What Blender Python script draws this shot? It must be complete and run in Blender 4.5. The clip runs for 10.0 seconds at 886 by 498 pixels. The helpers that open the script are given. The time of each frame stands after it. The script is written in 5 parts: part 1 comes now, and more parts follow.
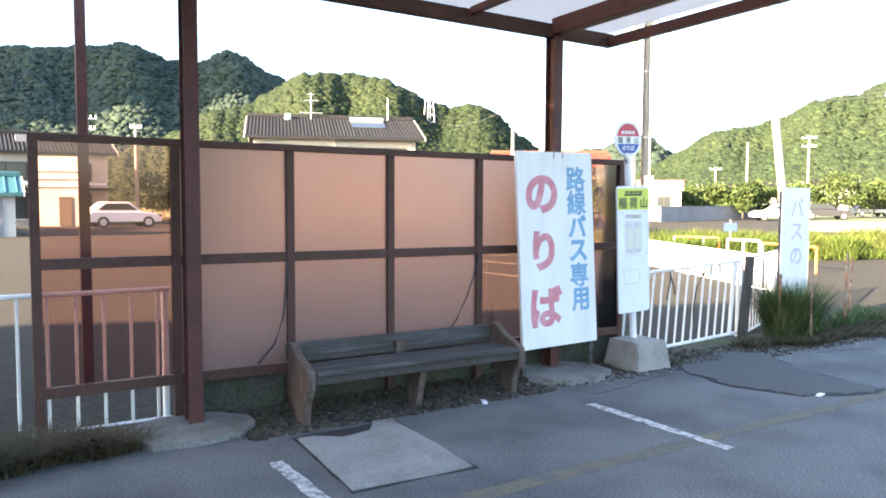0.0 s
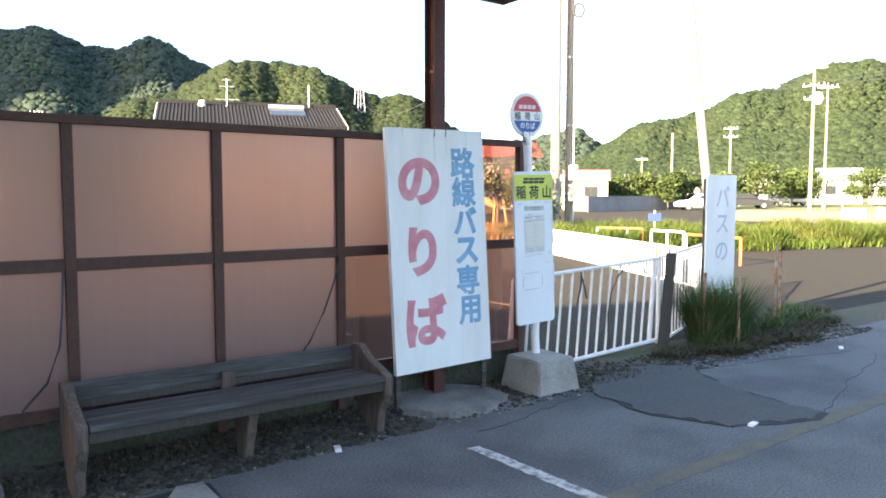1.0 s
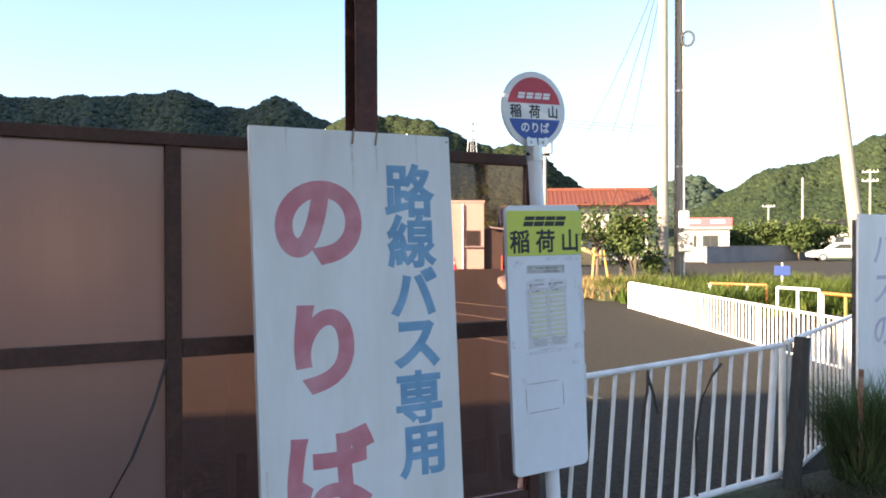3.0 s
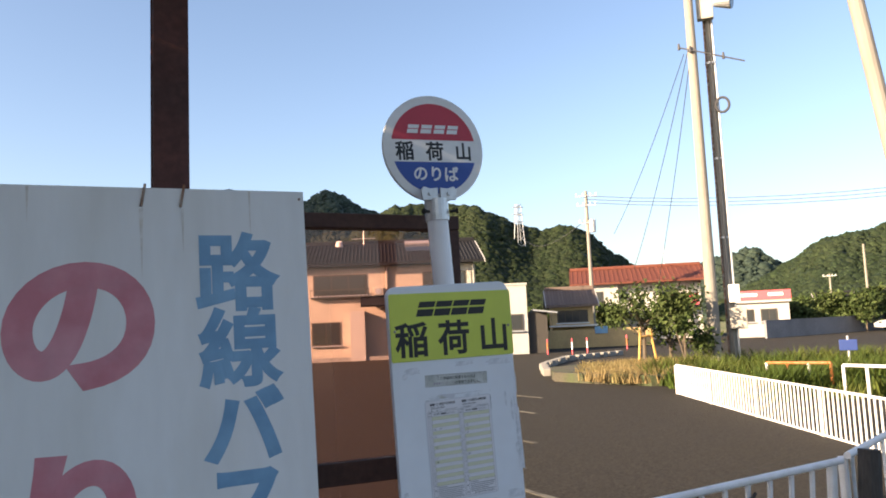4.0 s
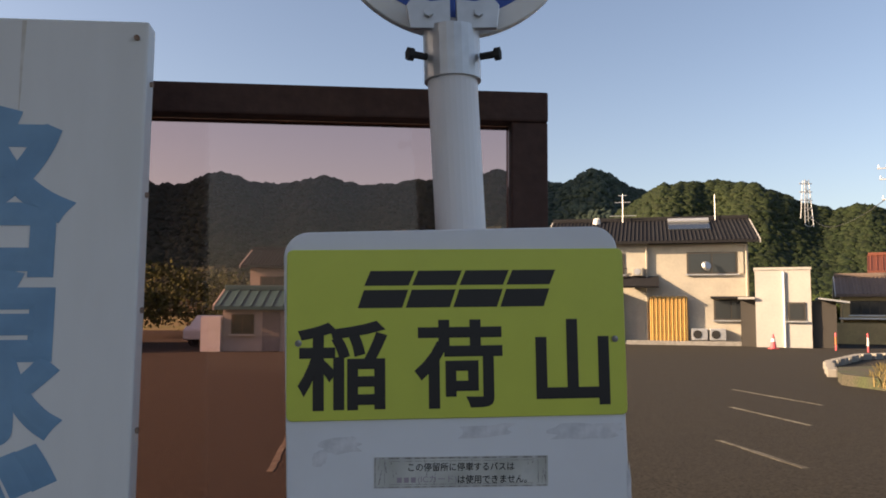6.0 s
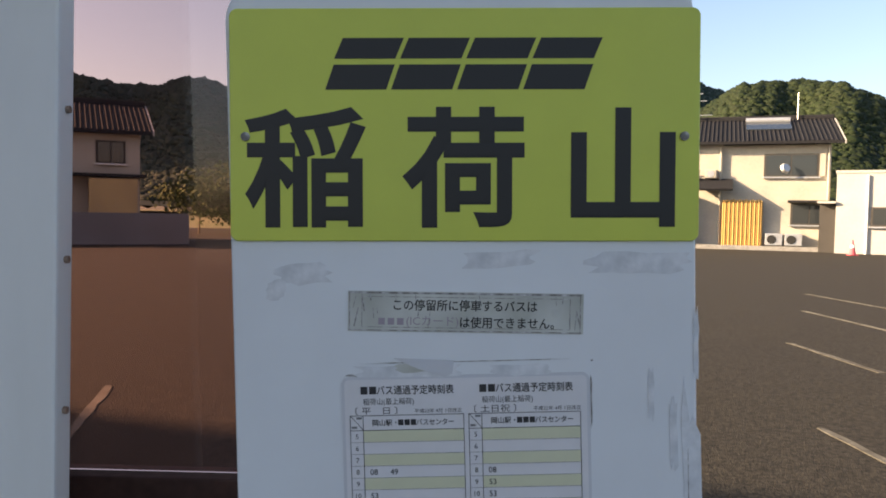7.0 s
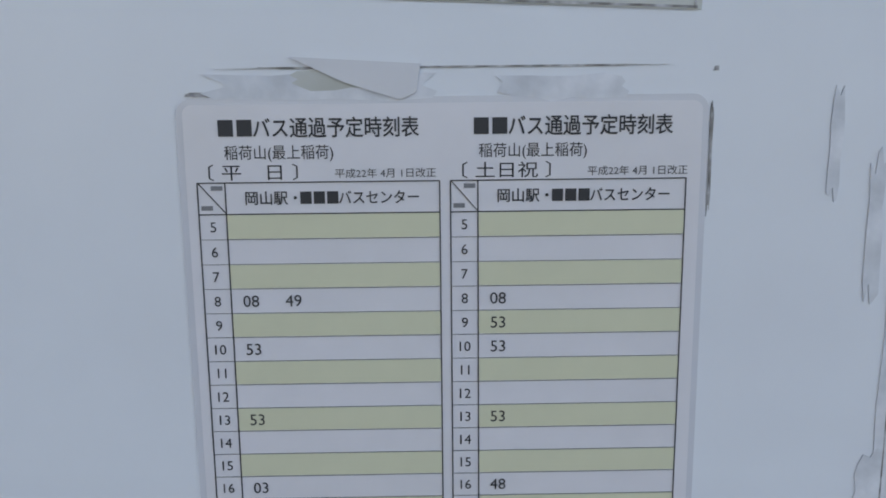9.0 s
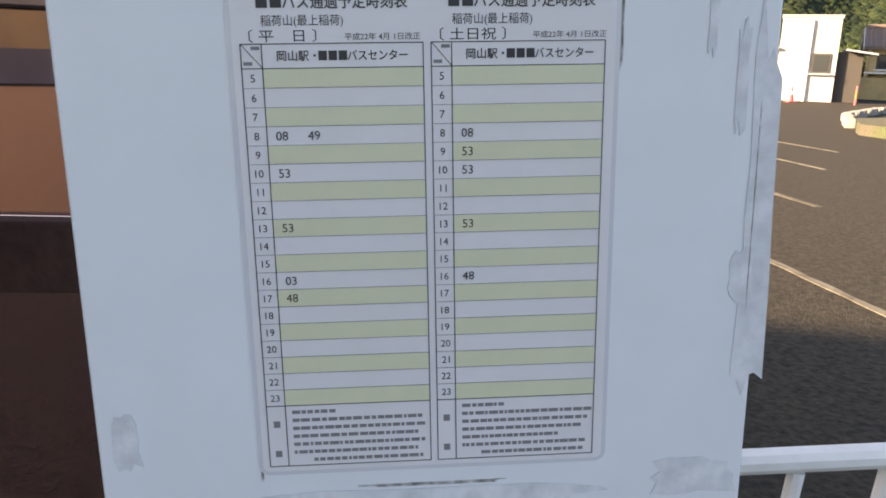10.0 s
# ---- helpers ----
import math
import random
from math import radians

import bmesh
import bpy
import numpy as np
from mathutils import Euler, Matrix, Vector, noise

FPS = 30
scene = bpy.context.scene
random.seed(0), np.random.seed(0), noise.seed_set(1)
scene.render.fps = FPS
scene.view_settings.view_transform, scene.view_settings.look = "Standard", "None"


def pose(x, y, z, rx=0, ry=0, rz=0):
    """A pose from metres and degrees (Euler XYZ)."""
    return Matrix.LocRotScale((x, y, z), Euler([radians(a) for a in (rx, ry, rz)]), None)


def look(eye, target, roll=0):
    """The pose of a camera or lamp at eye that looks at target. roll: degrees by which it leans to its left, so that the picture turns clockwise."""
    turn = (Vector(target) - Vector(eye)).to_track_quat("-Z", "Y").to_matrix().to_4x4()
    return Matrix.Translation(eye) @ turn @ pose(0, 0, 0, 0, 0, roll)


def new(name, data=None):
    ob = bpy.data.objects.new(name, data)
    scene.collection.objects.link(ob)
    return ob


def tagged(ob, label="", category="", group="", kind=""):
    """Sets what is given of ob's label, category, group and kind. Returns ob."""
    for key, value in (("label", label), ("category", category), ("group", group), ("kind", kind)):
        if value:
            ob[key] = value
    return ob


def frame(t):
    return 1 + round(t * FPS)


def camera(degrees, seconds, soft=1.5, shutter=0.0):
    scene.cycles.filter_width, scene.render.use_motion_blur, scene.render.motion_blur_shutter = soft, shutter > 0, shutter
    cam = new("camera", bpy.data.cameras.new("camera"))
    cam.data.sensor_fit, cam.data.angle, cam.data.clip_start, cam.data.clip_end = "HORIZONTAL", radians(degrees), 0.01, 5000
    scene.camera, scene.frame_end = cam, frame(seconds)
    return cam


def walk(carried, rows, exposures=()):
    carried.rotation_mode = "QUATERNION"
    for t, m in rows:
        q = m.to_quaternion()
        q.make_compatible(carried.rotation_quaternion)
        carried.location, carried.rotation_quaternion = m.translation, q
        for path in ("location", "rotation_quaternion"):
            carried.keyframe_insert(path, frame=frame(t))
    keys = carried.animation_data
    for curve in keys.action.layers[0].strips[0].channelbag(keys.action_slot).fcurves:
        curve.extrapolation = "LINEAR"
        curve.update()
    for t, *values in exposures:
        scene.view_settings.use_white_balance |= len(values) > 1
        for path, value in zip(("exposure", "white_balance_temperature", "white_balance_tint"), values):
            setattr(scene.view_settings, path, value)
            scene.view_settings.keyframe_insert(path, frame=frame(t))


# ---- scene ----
# The camera and its walk.
cam = camera(60.5, 10.0, soft=1.8, shutter=0.0)
PATH = [
    (0, (0.039, 0.136, 1.559), (1.085, 1.836, 1.44), 0.1),
    (0.5, (0.628, 0.511, 1.566), (1.744, 2.164, 1.418), 0.1),
    (1, (1.214, 0.954, 1.551), (2.403, 2.555, 1.408), -0.1),
    (1.5, (1.769, 1.343, 1.546), (2.973, 2.931, 1.386), 0.7),
    (2, (2.327, 1.777, 1.535), (3.555, 3.351, 1.412), 2.6),
    (2.2, (2.523, 1.937, 1.495), (3.671, 3.573, 1.409), 1.3),
    (3.3, (3.694, 2.734, 1.566), (4.615, 4.508, 1.623), -0.5),
    (3.5, (3.921, 2.865, 1.555), (4.86, 4.623, 1.719), -1.5),
    (4, (4.405, 3.234, 1.586), (5.221, 5.047, 1.803), -2.6),
    (4.5, (4.748, 3.591, 1.658), (5.359, 5.462, 2.015), -1.0),
    (5, (5.066, 3.895, 1.696), (5.404, 5.818, 2.128), 0.6),
    (5.5, (5.206, 4.163, 1.696), (5.464, 6.078, 2.209), 0.2),
    (6, (5.298, 4.445, 1.626), (5.446, 6.432, 1.802), 0.3),
    (6.2, (5.328, 4.509, 1.603), (5.366, 6.507, 1.673), 0.5),
    (7.3, (5.378, 4.801, 1.493), (5.356, 6.795, 1.343), 1.0),
    (7.5, (5.364, 4.887, 1.472), (5.41, 6.875, 1.254), -0.1),
    (8, (5.385, 5.006, 1.437), (5.42, 6.988, 1.171), 1.1),
    (8.5, (5.386, 5.042, 1.413), (5.426, 7.023, 1.135), 1.6),
    (9, (5.386, 5.047, 1.378), (5.428, 7.016, 1.033), 1.9),
    (9.5, (5.382, 5.021, 1.349), (5.455, 6.98, 0.956), 1.6),
    (10, (5.374, 4.925, 1.339), (5.511, 6.865, 0.869), 1.7),
]
EXPOSURES = [(0.0, 3.86, 6500, 9), (0.5, 3.60, 6500, 9), (1.5, 3.26, 6500, 9), (2.1, 3.08, 6500, 9), (3.3, 2.44, 6450, 13), (4.0, 2.04, 6700, 14), (5.0, 1.52, 7250, 17), (6.0, 1.58, 7350, 18),
             (7.4, 2.31, 7050, 14), (8.1, 2.38, 7450, 16), (8.6, 2.62, 7500, 16), (10.0, 2.81, 7500, 16)]
LEVEL = pose(5.4, 5.36, 0, -0.3) @ pose(-5.4, -5.36, 0)
walk(cam, [(t, LEVEL @ look(eye, target, roll)) for t, eye, target, roll in PATH], EXPOSURES)


# Late-afternoon sky and one low sun from the south-west.
SUN_ELEVATION, SUN_FROM = radians(20), Vector((-0.995, -0.09, 0)).normalized()
world = bpy.data.worlds.new("sky")
scene.world = world
world.use_nodes = True
wn = world.node_tree.nodes
sky = wn.new("ShaderNodeTexSky")
sky.sky_type, sky.sun_disc = "NISHITA", False
sky.sun_elevation, sky.sun_rotation = SUN_ELEVATION, math.atan2(SUN_FROM.x, SUN_FROM.y) % (2 * math.pi)
sky.air_density, sky.dust_density, sky.ozone_density = 0.9, 1.9, 1.2
wn["Background"].inputs["Strength"].default_value = 0.073
world.node_tree.links.new(sky.outputs[0], wn["Background"].inputs["Color"])
sun = new("sun", bpy.data.lights.new("sun", "SUN"))
sun.data.energy, sun.data.angle, sun.data.color = 4.1, radians(0.6), (1.0, 0.78, 0.52)
toward_sun = SUN_FROM * math.cos(SUN_ELEVATION) + Vector((0, 0, math.sin(SUN_ELEVATION)))
sun.matrix_world = look(toward_sun * 60, (0, 0, 0))


# Materials.
def material(name, colour, rough=0.7, metal=0.0, grain=0.0, scale=20.0, second=None, patch=2.0, amount=0.35, bump=0.0,
             bump_scale=60.0, stretch=(1, 1, 1), island=0.0, piece=0.0, spec=0.4):
    """A surface with fine grain, larger patches towards a second colour, relief, and a shade of its own for each island or piece."""
    m = bpy.data.materials.new(name)
    m.use_nodes = True
    nodes, link = m.node_tree.nodes, m.node_tree.links.new
    b = nodes["Principled BSDF"]
    b.inputs["Roughness"].default_value, b.inputs["Metallic"].default_value = rough, metal
    b.inputs["Specular IOR Level"].default_value = spec
    place = nodes.new("ShaderNodeTexCoord")
    mapping = nodes.new("ShaderNodeMapping")
    mapping.inputs["Scale"].default_value = stretch
    link(place.outputs["Object"], mapping.inputs["Vector"])
    def noise_at(s, detail=4.0):
        n = nodes.new("ShaderNodeTexNoise")
        n.inputs["Scale"].default_value, n.inputs["Detail"].default_value = s, detail
        link(mapping.outputs[0], n.inputs["Vector"])
        return n.outputs["Fac"]
    def ramp(source, low, high):
        r = nodes.new("ShaderNodeMapRange")
        r.inputs["From Min"].default_value, r.inputs["From Max"].default_value = low, high
        link(source, r.inputs["Value"])
        return r.outputs["Result"]
    def mix(fac, a, c, kind="MIX"):
        n = nodes.new("ShaderNodeMix")
        n.data_type, n.blend_type = "RGBA", kind
        for socket, value in ((n.inputs["Factor"], fac), (n.inputs["A"], a), (n.inputs["B"], c)):
            if isinstance(value, (float, int)):
                socket.default_value = value
            elif isinstance(value, tuple):
                socket.default_value = (*value, 1)
            else:
                link(value, socket)
        return n.outputs["Result"]
    out = tuple(colour)
    if second:
        f = nodes.new("ShaderNodeMath")
        f.operation = "MULTIPLY"
        link(ramp(noise_at(patch, 6.0), 0.42, 0.66), f.inputs[0])
        f.inputs[1].default_value = amount
        out = mix(f.outputs[0], out, tuple(second))
    def shade(value, strength, now):
        f = nodes.new("ShaderNodeMapRange")
        f.inputs["To Min"].default_value, f.inputs["To Max"].default_value = 1 - strength, 1 + strength
        link(value, f.inputs["Value"])
        v = nodes.new("ShaderNodeCombineColor")
        for s in ("Red", "Green", "Blue"):
            link(f.outputs[0], v.inputs[s])
        return mix(1.0, now, v.outputs[0], "MULTIPLY")
    if grain:
        out = shade(ramp(noise_at(scale, 5.0), 0.25, 0.75), grain, out)
    if island:
        g = nodes.new("ShaderNodeNewGeometry")
        out = shade(g.outputs["Random Per Island"], island, out)
    if piece:
        g = nodes.new("ShaderNodeObjectInfo")
        out = shade(g.outputs["Random"], piece, out)
    if isinstance(out, tuple):
        b.inputs["Base Color"].default_value = (*out, 1)
    else:
        link(out, b.inputs["Base Color"])
    if bump:
        n = nodes.new("ShaderNodeBump")
        n.inputs["Strength"].default_value, n.inputs["Distance"].default_value = min(1.0, bump), 0.02
        link(noise_at(bump_scale, 5.0), n.inputs["Height"])
        link(n.outputs[0], b.inputs["Normal"])
    return m


def leafy(name, colour, second, through_light=0.35, **more):
    m = material(name, colour, 0.75, second=second, **more)
    b = m.node_tree.nodes["Principled BSDF"]
    b.inputs["Specular IOR Level"].default_value = 0.2
    return m


def tinted_sheet(name, colour, clear=0.9):
    """Smoke-brown acrylic that one sees through."""
    m = bpy.data.materials.new(name)
    m.use_nodes = True
    nodes, link = m.node_tree.nodes, m.node_tree.links.new
    b = nodes["Principled BSDF"]
    t, g, mx, fr = (nodes.new("ShaderNode" + k) for k in ("BsdfTransparent", "BsdfGlossy", "MixShader", "Fresnel"))
    t.inputs["Color"].default_value = (*colour, 1)
    g.inputs["Roughness"].default_value = 0.03
    fr.inputs["IOR"].default_value = 1.45
    link(fr.outputs[0], mx.inputs[0]), link(t.outputs[0], mx.inputs[1]), link(g.outputs[0], mx.inputs[2])
    nodes.remove(b)
    link(mx.outputs[0], nodes["Material Output"].inputs["Surface"])
    return m


def frosted_sheet(name, front, through_colour, share=0.5, streak=0.06):
    """Weathered acrylic that scatters light: part of it comes back, part goes through."""
    m = bpy.data.materials.new(name)
    m.use_nodes = True
    nodes, link = m.node_tree.nodes, m.node_tree.links.new
    b = nodes["Principled BSDF"]
    b.inputs["Roughness"].default_value = 0.5
    place, mapping, n, r, mixed = (nodes.new("ShaderNode" + k) for k in ("TexCoord", "Mapping", "TexNoise", "MapRange", "Mix"))
    mapping.inputs["Scale"].default_value = (30, 30, 1.2)
    link(place.outputs["Object"], mapping.inputs[0]), link(mapping.outputs[0], n.inputs["Vector"])
    n.inputs["Scale"].default_value, n.inputs["Detail"].default_value = 1.0, 4.0
    r.inputs["From Min"].default_value, r.inputs["From Max"].default_value = 0.3, 0.7
    link(n.outputs["Fac"], r.inputs["Value"])
    mixed.data_type = "RGBA"
    mixed.inputs["A"].default_value = (*front, 1)
    mixed.inputs["B"].default_value = (*(c * (1 - 3 * streak) for c in front), 1)
    link(r.outputs[0], mixed.inputs["Factor"])
    link(mixed.outputs["Result"], b.inputs["Base Color"])
    t, mx = nodes.new("ShaderNodeBsdfTranslucent"), nodes.new("ShaderNodeMixShader")
    t.inputs["Color"].default_value = (*through_colour, 1)
    mx.inputs[0].default_value = share
    link(b.outputs[0], mx.inputs[1]), link(t.outputs[0], mx.inputs[2])
    link(mx.outputs[0], nodes["Material Output"].inputs["Surface"])
    return m


def hazy_sheet(name, front, tint, share, rough):
    """Dulled acrylic: a blurred view through it, and a dull face with faint upright streaks."""
    m = frosted_sheet(name, front, tint, share)
    nodes, link = m.node_tree.nodes, m.node_tree.links.new
    mx = nodes["Mix Shader"]
    nodes.remove(nodes["Translucent BSDF"])
    r = nodes.new("ShaderNodeBsdfRefraction")
    r.inputs["Color"].default_value, r.inputs["Roughness"].default_value, r.inputs["IOR"].default_value = (*tint, 1), rough, 1.12
    link(r.outputs[0], mx.inputs[2])
    return m


ASPHALT = material("asphalt", (0.122, 0.125, 0.129), 0.9, grain=0.6, scale=70, second=(0.066, 0.069, 0.075), patch=1.3, amount=0.85, bump=0.4, bump_scale=220)
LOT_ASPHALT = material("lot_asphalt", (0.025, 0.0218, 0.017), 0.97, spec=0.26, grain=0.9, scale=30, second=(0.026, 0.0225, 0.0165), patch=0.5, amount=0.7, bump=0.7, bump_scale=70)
EARTH = material("earth", (0.075, 0.065, 0.05), 0.95, grain=0.5, scale=30, second=(0.05, 0.07, 0.025), patch=1.3, amount=0.8, bump=0.8, bump_scale=25)
MEADOW = material("meadow", (0.12, 0.14, 0.05), 0.95, grain=0.4, scale=4, second=(0.2, 0.17, 0.09), patch=0.08, amount=0.8)
CONCRETE = material("concrete", (0.30, 0.29, 0.27), 0.85, grain=0.2, scale=60, second=(0.17, 0.16, 0.15), patch=5, amount=0.6, bump=0.4, bump_scale=90)
BROWN_STEEL = material("brown_steel", (0.072, 0.038, 0.031), 0.6, spec=0.2, grain=0.2, scale=50, second=(0.11, 0.06, 0.045), patch=6, amount=0.4, bump=0.1)
RED_STEEL = material("red_oxide_steel", (0.090, 0.034, 0.029), 0.55, spec=0.25, grain=0.25, scale=40, second=(0.055, 0.026, 0.024), patch=5, amount=0.7, bump=0.15)
WHITE_PAINT = material("white_paint", (0.78, 0.78, 0.77), 0.5, grain=0.05, scale=30, second=(0.6, 0.58, 0.54), patch=4, amount=0.4)
FENCE_PAINT = material("fence_paint", (0.76, 0.76, 0.75), 0.5, grain=0.06, scale=30, second=(0.5, 0.42, 0.33), patch=7, amount=0.3)
SIGN_WHITE = material("sign_white", (0.72, 0.73, 0.73), 0.45, grain=0.03, scale=12, second=(0.58, 0.57, 0.53), patch=2.5, amount=0.5, stretch=(2, 2, 0.5))
STOP_WHITE = material("stop_white", (0.72, 0.75, 0.79), 0.35, grain=0.02, scale=20, second=(0.66, 0.67, 0.70), patch=4, amount=0.5)
FADED_RED = material("faded_red", (0.52, 0.18, 0.22), 0.5, grain=0.1, scale=15, second=(0.60, 0.34, 0.38), patch=6, amount=0.5)
FADED_BLUE = material("faded_blue", (0.15, 0.31, 0.48), 0.5, grain=0.1, scale=15, second=(0.24, 0.42, 0.58), patch=6, amount=0.5)
SIGN_RED = material("sign_red", (0.50, 0.035, 0.06), 0.35, grain=0.04, scale=30)
SIGN_BLUE = material("sign_blue", (0.02, 0.07, 0.32), 0.35, grain=0.04, scale=30)
YELLOW_GREEN = material("yellow_green", (0.56, 0.62, 0.085), 0.35, grain=0.03, scale=25, second=(0.5, 0.56, 0.1), patch=5, amount=0.4)
BLACK = material("black_lettering", (0.015, 0.015, 0.017), 0.45)
GALVANISED = material("galvanised", (0.55, 0.56, 0.57), 0.38, metal=0.6, grain=0.1, scale=40, second=(0.42, 0.42, 0.43), patch=8, amount=0.5)
CLEAR_BROWN = tinted_sheet("clear_brown_acrylic", (0.88, 0.70, 0.66))
FROSTED_BROWN = hazy_sheet("hazy_brown_acrylic", (0.37, 0.252, 0.226), (0.88, 0.72, 0.68), 0.6, 0.75)
ROOF_SHEET = frosted_sheet("roof_sheet", (0.36, 0.40, 0.47), (0.36, 0.40, 0.47), 0.55)
roof_nodes = ROOF_SHEET.node_tree.nodes
clear_share, seen_through = roof_nodes.new("ShaderNodeMixShader"), roof_nodes.new("ShaderNodeBsdfTransparent")
clear_share.inputs[0].default_value = 0.16
seen_through.inputs["Color"].default_value = (0.80, 0.83, 0.88, 1)
ROOF_SHEET.node_tree.links.new(roof_nodes["Mix Shader"].outputs[0], clear_share.inputs[1])
ROOF_SHEET.node_tree.links.new(seen_through.outputs[0], clear_share.inputs[2])
ROOF_SHEET.node_tree.links.new(clear_share.outputs[0], roof_nodes["Material Output"].inputs["Surface"])
OLD_WOOD = material("old_wood", (0.046, 0.042, 0.040), 0.85, grain=0.45, scale=14, second=(0.105, 0.11, 0.115), patch=3, amount=0.7, stretch=(0.5, 9, 9), bump=0.4, bump_scale=20)
OLD_PANEL = material("weathered_end_board", (0.085, 0.058, 0.046), 0.85, grain=0.3, scale=14, second=(0.14, 0.12, 0.105), patch=5, amount=0.7, stretch=(6, 6, 0.8), bump=0.3)
DARK_WOOD = material("dark_wood", (0.055, 0.05, 0.045), 0.9, grain=0.3, scale=20, stretch=(6, 6, 0.7), bump=0.4)
# Lighter and bluer than the near woods: distance haze put into the colour.
HILL_FAR_HAZED = leafy("far_woods_hazed", (0.024, 0.038, 0.029), (0.034, 0.050, 0.033), island=0.2, patch=0.02, amount=0.7, grain=0.4, scale=0.9)
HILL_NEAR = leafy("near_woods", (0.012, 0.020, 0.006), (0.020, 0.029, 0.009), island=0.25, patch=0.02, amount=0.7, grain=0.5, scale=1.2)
# The near woods' green again, made lighter for this hillside.
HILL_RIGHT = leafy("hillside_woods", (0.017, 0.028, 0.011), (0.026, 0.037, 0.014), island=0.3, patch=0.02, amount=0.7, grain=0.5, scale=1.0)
DARK_LEAF = leafy("dark_evergreen_leaves", (0.012, 0.020, 0.010), (0.022, 0.032, 0.014), island=0.4, patch=1.0, amount=0.7)
GRASS = leafy("grass_blades", (0.052, 0.082, 0.014), (0.120, 0.122, 0.030), island=0.4, patch=0.4, amount=0.7)
ROUGH_GRASS = leafy("rough_grass", (0.055, 0.10, 0.032), (0.13, 0.13, 0.06), island=0.4, patch=1.5, amount=0.7)
DRY_GRASS = leafy("dry_grass", (0.217, 0.159, 0.072), (0.116, 0.116, 0.043), island=0.4, patch=0.8, amount=0.6)
LEAF = leafy("leaves", (0.036, 0.058, 0.016), (0.068, 0.085, 0.026), island=0.5, patch=1.0, amount=0.7)
BARK = material("bark", (0.12, 0.095, 0.07), 0.9, grain=0.4, scale=25, stretch=(3, 3, 0.6), bump=0.5)
CREAM_WALL = material("cream_render", (0.385, 0.358, 0.305), 0.85, grain=0.06, scale=8, second=(0.55, 0.50, 0.41), patch=0.7, amount=0.5)
WHITE_WALL = material("white_render", (0.40, 0.39, 0.372), 0.85, grain=0.05, scale=8, second=(0.510, 0.484, 0.442), patch=0.8, amount=0.4)
OCHRE_WALL = material("ochre_wall", (0.50, 0.36, 0.17), 0.85, grain=0.1, scale=8, second=(0.35, 0.25, 0.13), patch=1, amount=0.6)
GREY_WALL = material("block_wall", (0.20, 0.20, 0.215), 0.9, grain=0.15, scale=8, second=(0.13, 0.13, 0.14), patch=0.6, amount=0.6)
DARK_TILE = material("dark_roof_tile", (0.020, 0.020, 0.023), 0.85, spec=0.15, grain=0.25, scale=10, island=0.2)
RED_TILE = material("red_roof_tile", (0.137, 0.040, 0.024), 0.7, grain=0.25, scale=10, island=0.25)
GLASS_DARK = material("window_glass", (0.03, 0.035, 0.04), 0.08, spec=0.6)
BAMBOO = material("bamboo_screen", (0.50, 0.30, 0.09), 0.7, grain=0.25, scale=9, stretch=(6, 6, 0.4), island=0.2)
CAR_WHITE = material("car_white", (0.8, 0.8, 0.8), 0.25, spec=0.6)
RUBBER = material("rubber", (0.02, 0.02, 0.02), 0.8)

TEAL_ROOF = material("teal_metal_roof", (0.030, 0.096, 0.114), 0.5, grain=0.1, scale=6)
RED_SIGN = material("red_shop_sign", (0.62, 0.10, 0.12), 0.5, grain=0.05, scale=6)
RUST = material("rusty_steel", (0.20, 0.10, 0.055), 0.85, grain=0.4, scale=30, second=(0.4, 0.36, 0.32), patch=9, amount=0.7)
ORANGE_PAINT = material("orange_paint", (0.46, 0.15, 0.035), 0.55, grain=0.15, scale=20, second=(0.35, 0.2, 0.1), patch=6, amount=0.5)
ROAD_WHITE = material("road_white", (0.46, 0.46, 0.46), 0.85, grain=0.3, scale=60, second=(0.15, 0.15, 0.15), patch=20, amount=1.0)
ROAD_YELLOW = material("road_yellow", (0.125, 0.112, 0.078), 0.9, grain=0.3, scale=70, second=(0.085, 0.087, 0.09), patch=7, amount=0.9)
DARK_PATCH = material("asphalt_patch", (0.072, 0.075, 0.080), 0.92, grain=0.5, scale=120, second=(0.085, 0.083, 0.078), patch=3, amount=0.7, bump=0.7, bump_scale=90)
TAR = material("tar_seam", (0.02, 0.021, 0.023), 0.8, grain=0.4, scale=60)
PALE_SLAB = material("pale_concrete_slab", (0.24, 0.24, 0.235), 0.9, grain=0.2, scale=50, second=(0.15, 0.15, 0.145), patch=2.5, amount=0.7, bump=0.4, bump_scale=70)
LITTER = material("leaf_litter", (0.045, 0.04, 0.032), 0.95, island=0.6, grain=0.3, scale=40)
STONE = material("pale_stones", (0.22, 0.21, 0.19), 0.9, island=0.5)
PAPER = material("paper", (0.70, 0.69, 0.72), 0.3, grain=0.02, scale=60, second=(0.64, 0.63, 0.64), patch=9, amount=0.5)
ROW_GREEN = material("pale_green_row", (0.63, 0.63, 0.46), 0.35, grain=0.02, scale=60)
INK = material("printed_ink", (0.03, 0.03, 0.034), 0.5)
SMALL_INK = material("small_print_ink", (0.2, 0.2, 0.21), 0.5)
FADED_INK = material("faded_ink", (0.34, 0.29, 0.34), 0.5)
RESIDUE = material("tape_residue", (0.61, 0.63, 0.665), 0.6, grain=0.15, scale=80, second=(0.66, 0.67, 0.70), patch=40, amount=0.9)
GRIME = material("grime", (0.20, 0.19, 0.18), 0.8, grain=0.3, scale=200, second=(0.6, 0.6, 0.62), patch=120, amount=0.9)
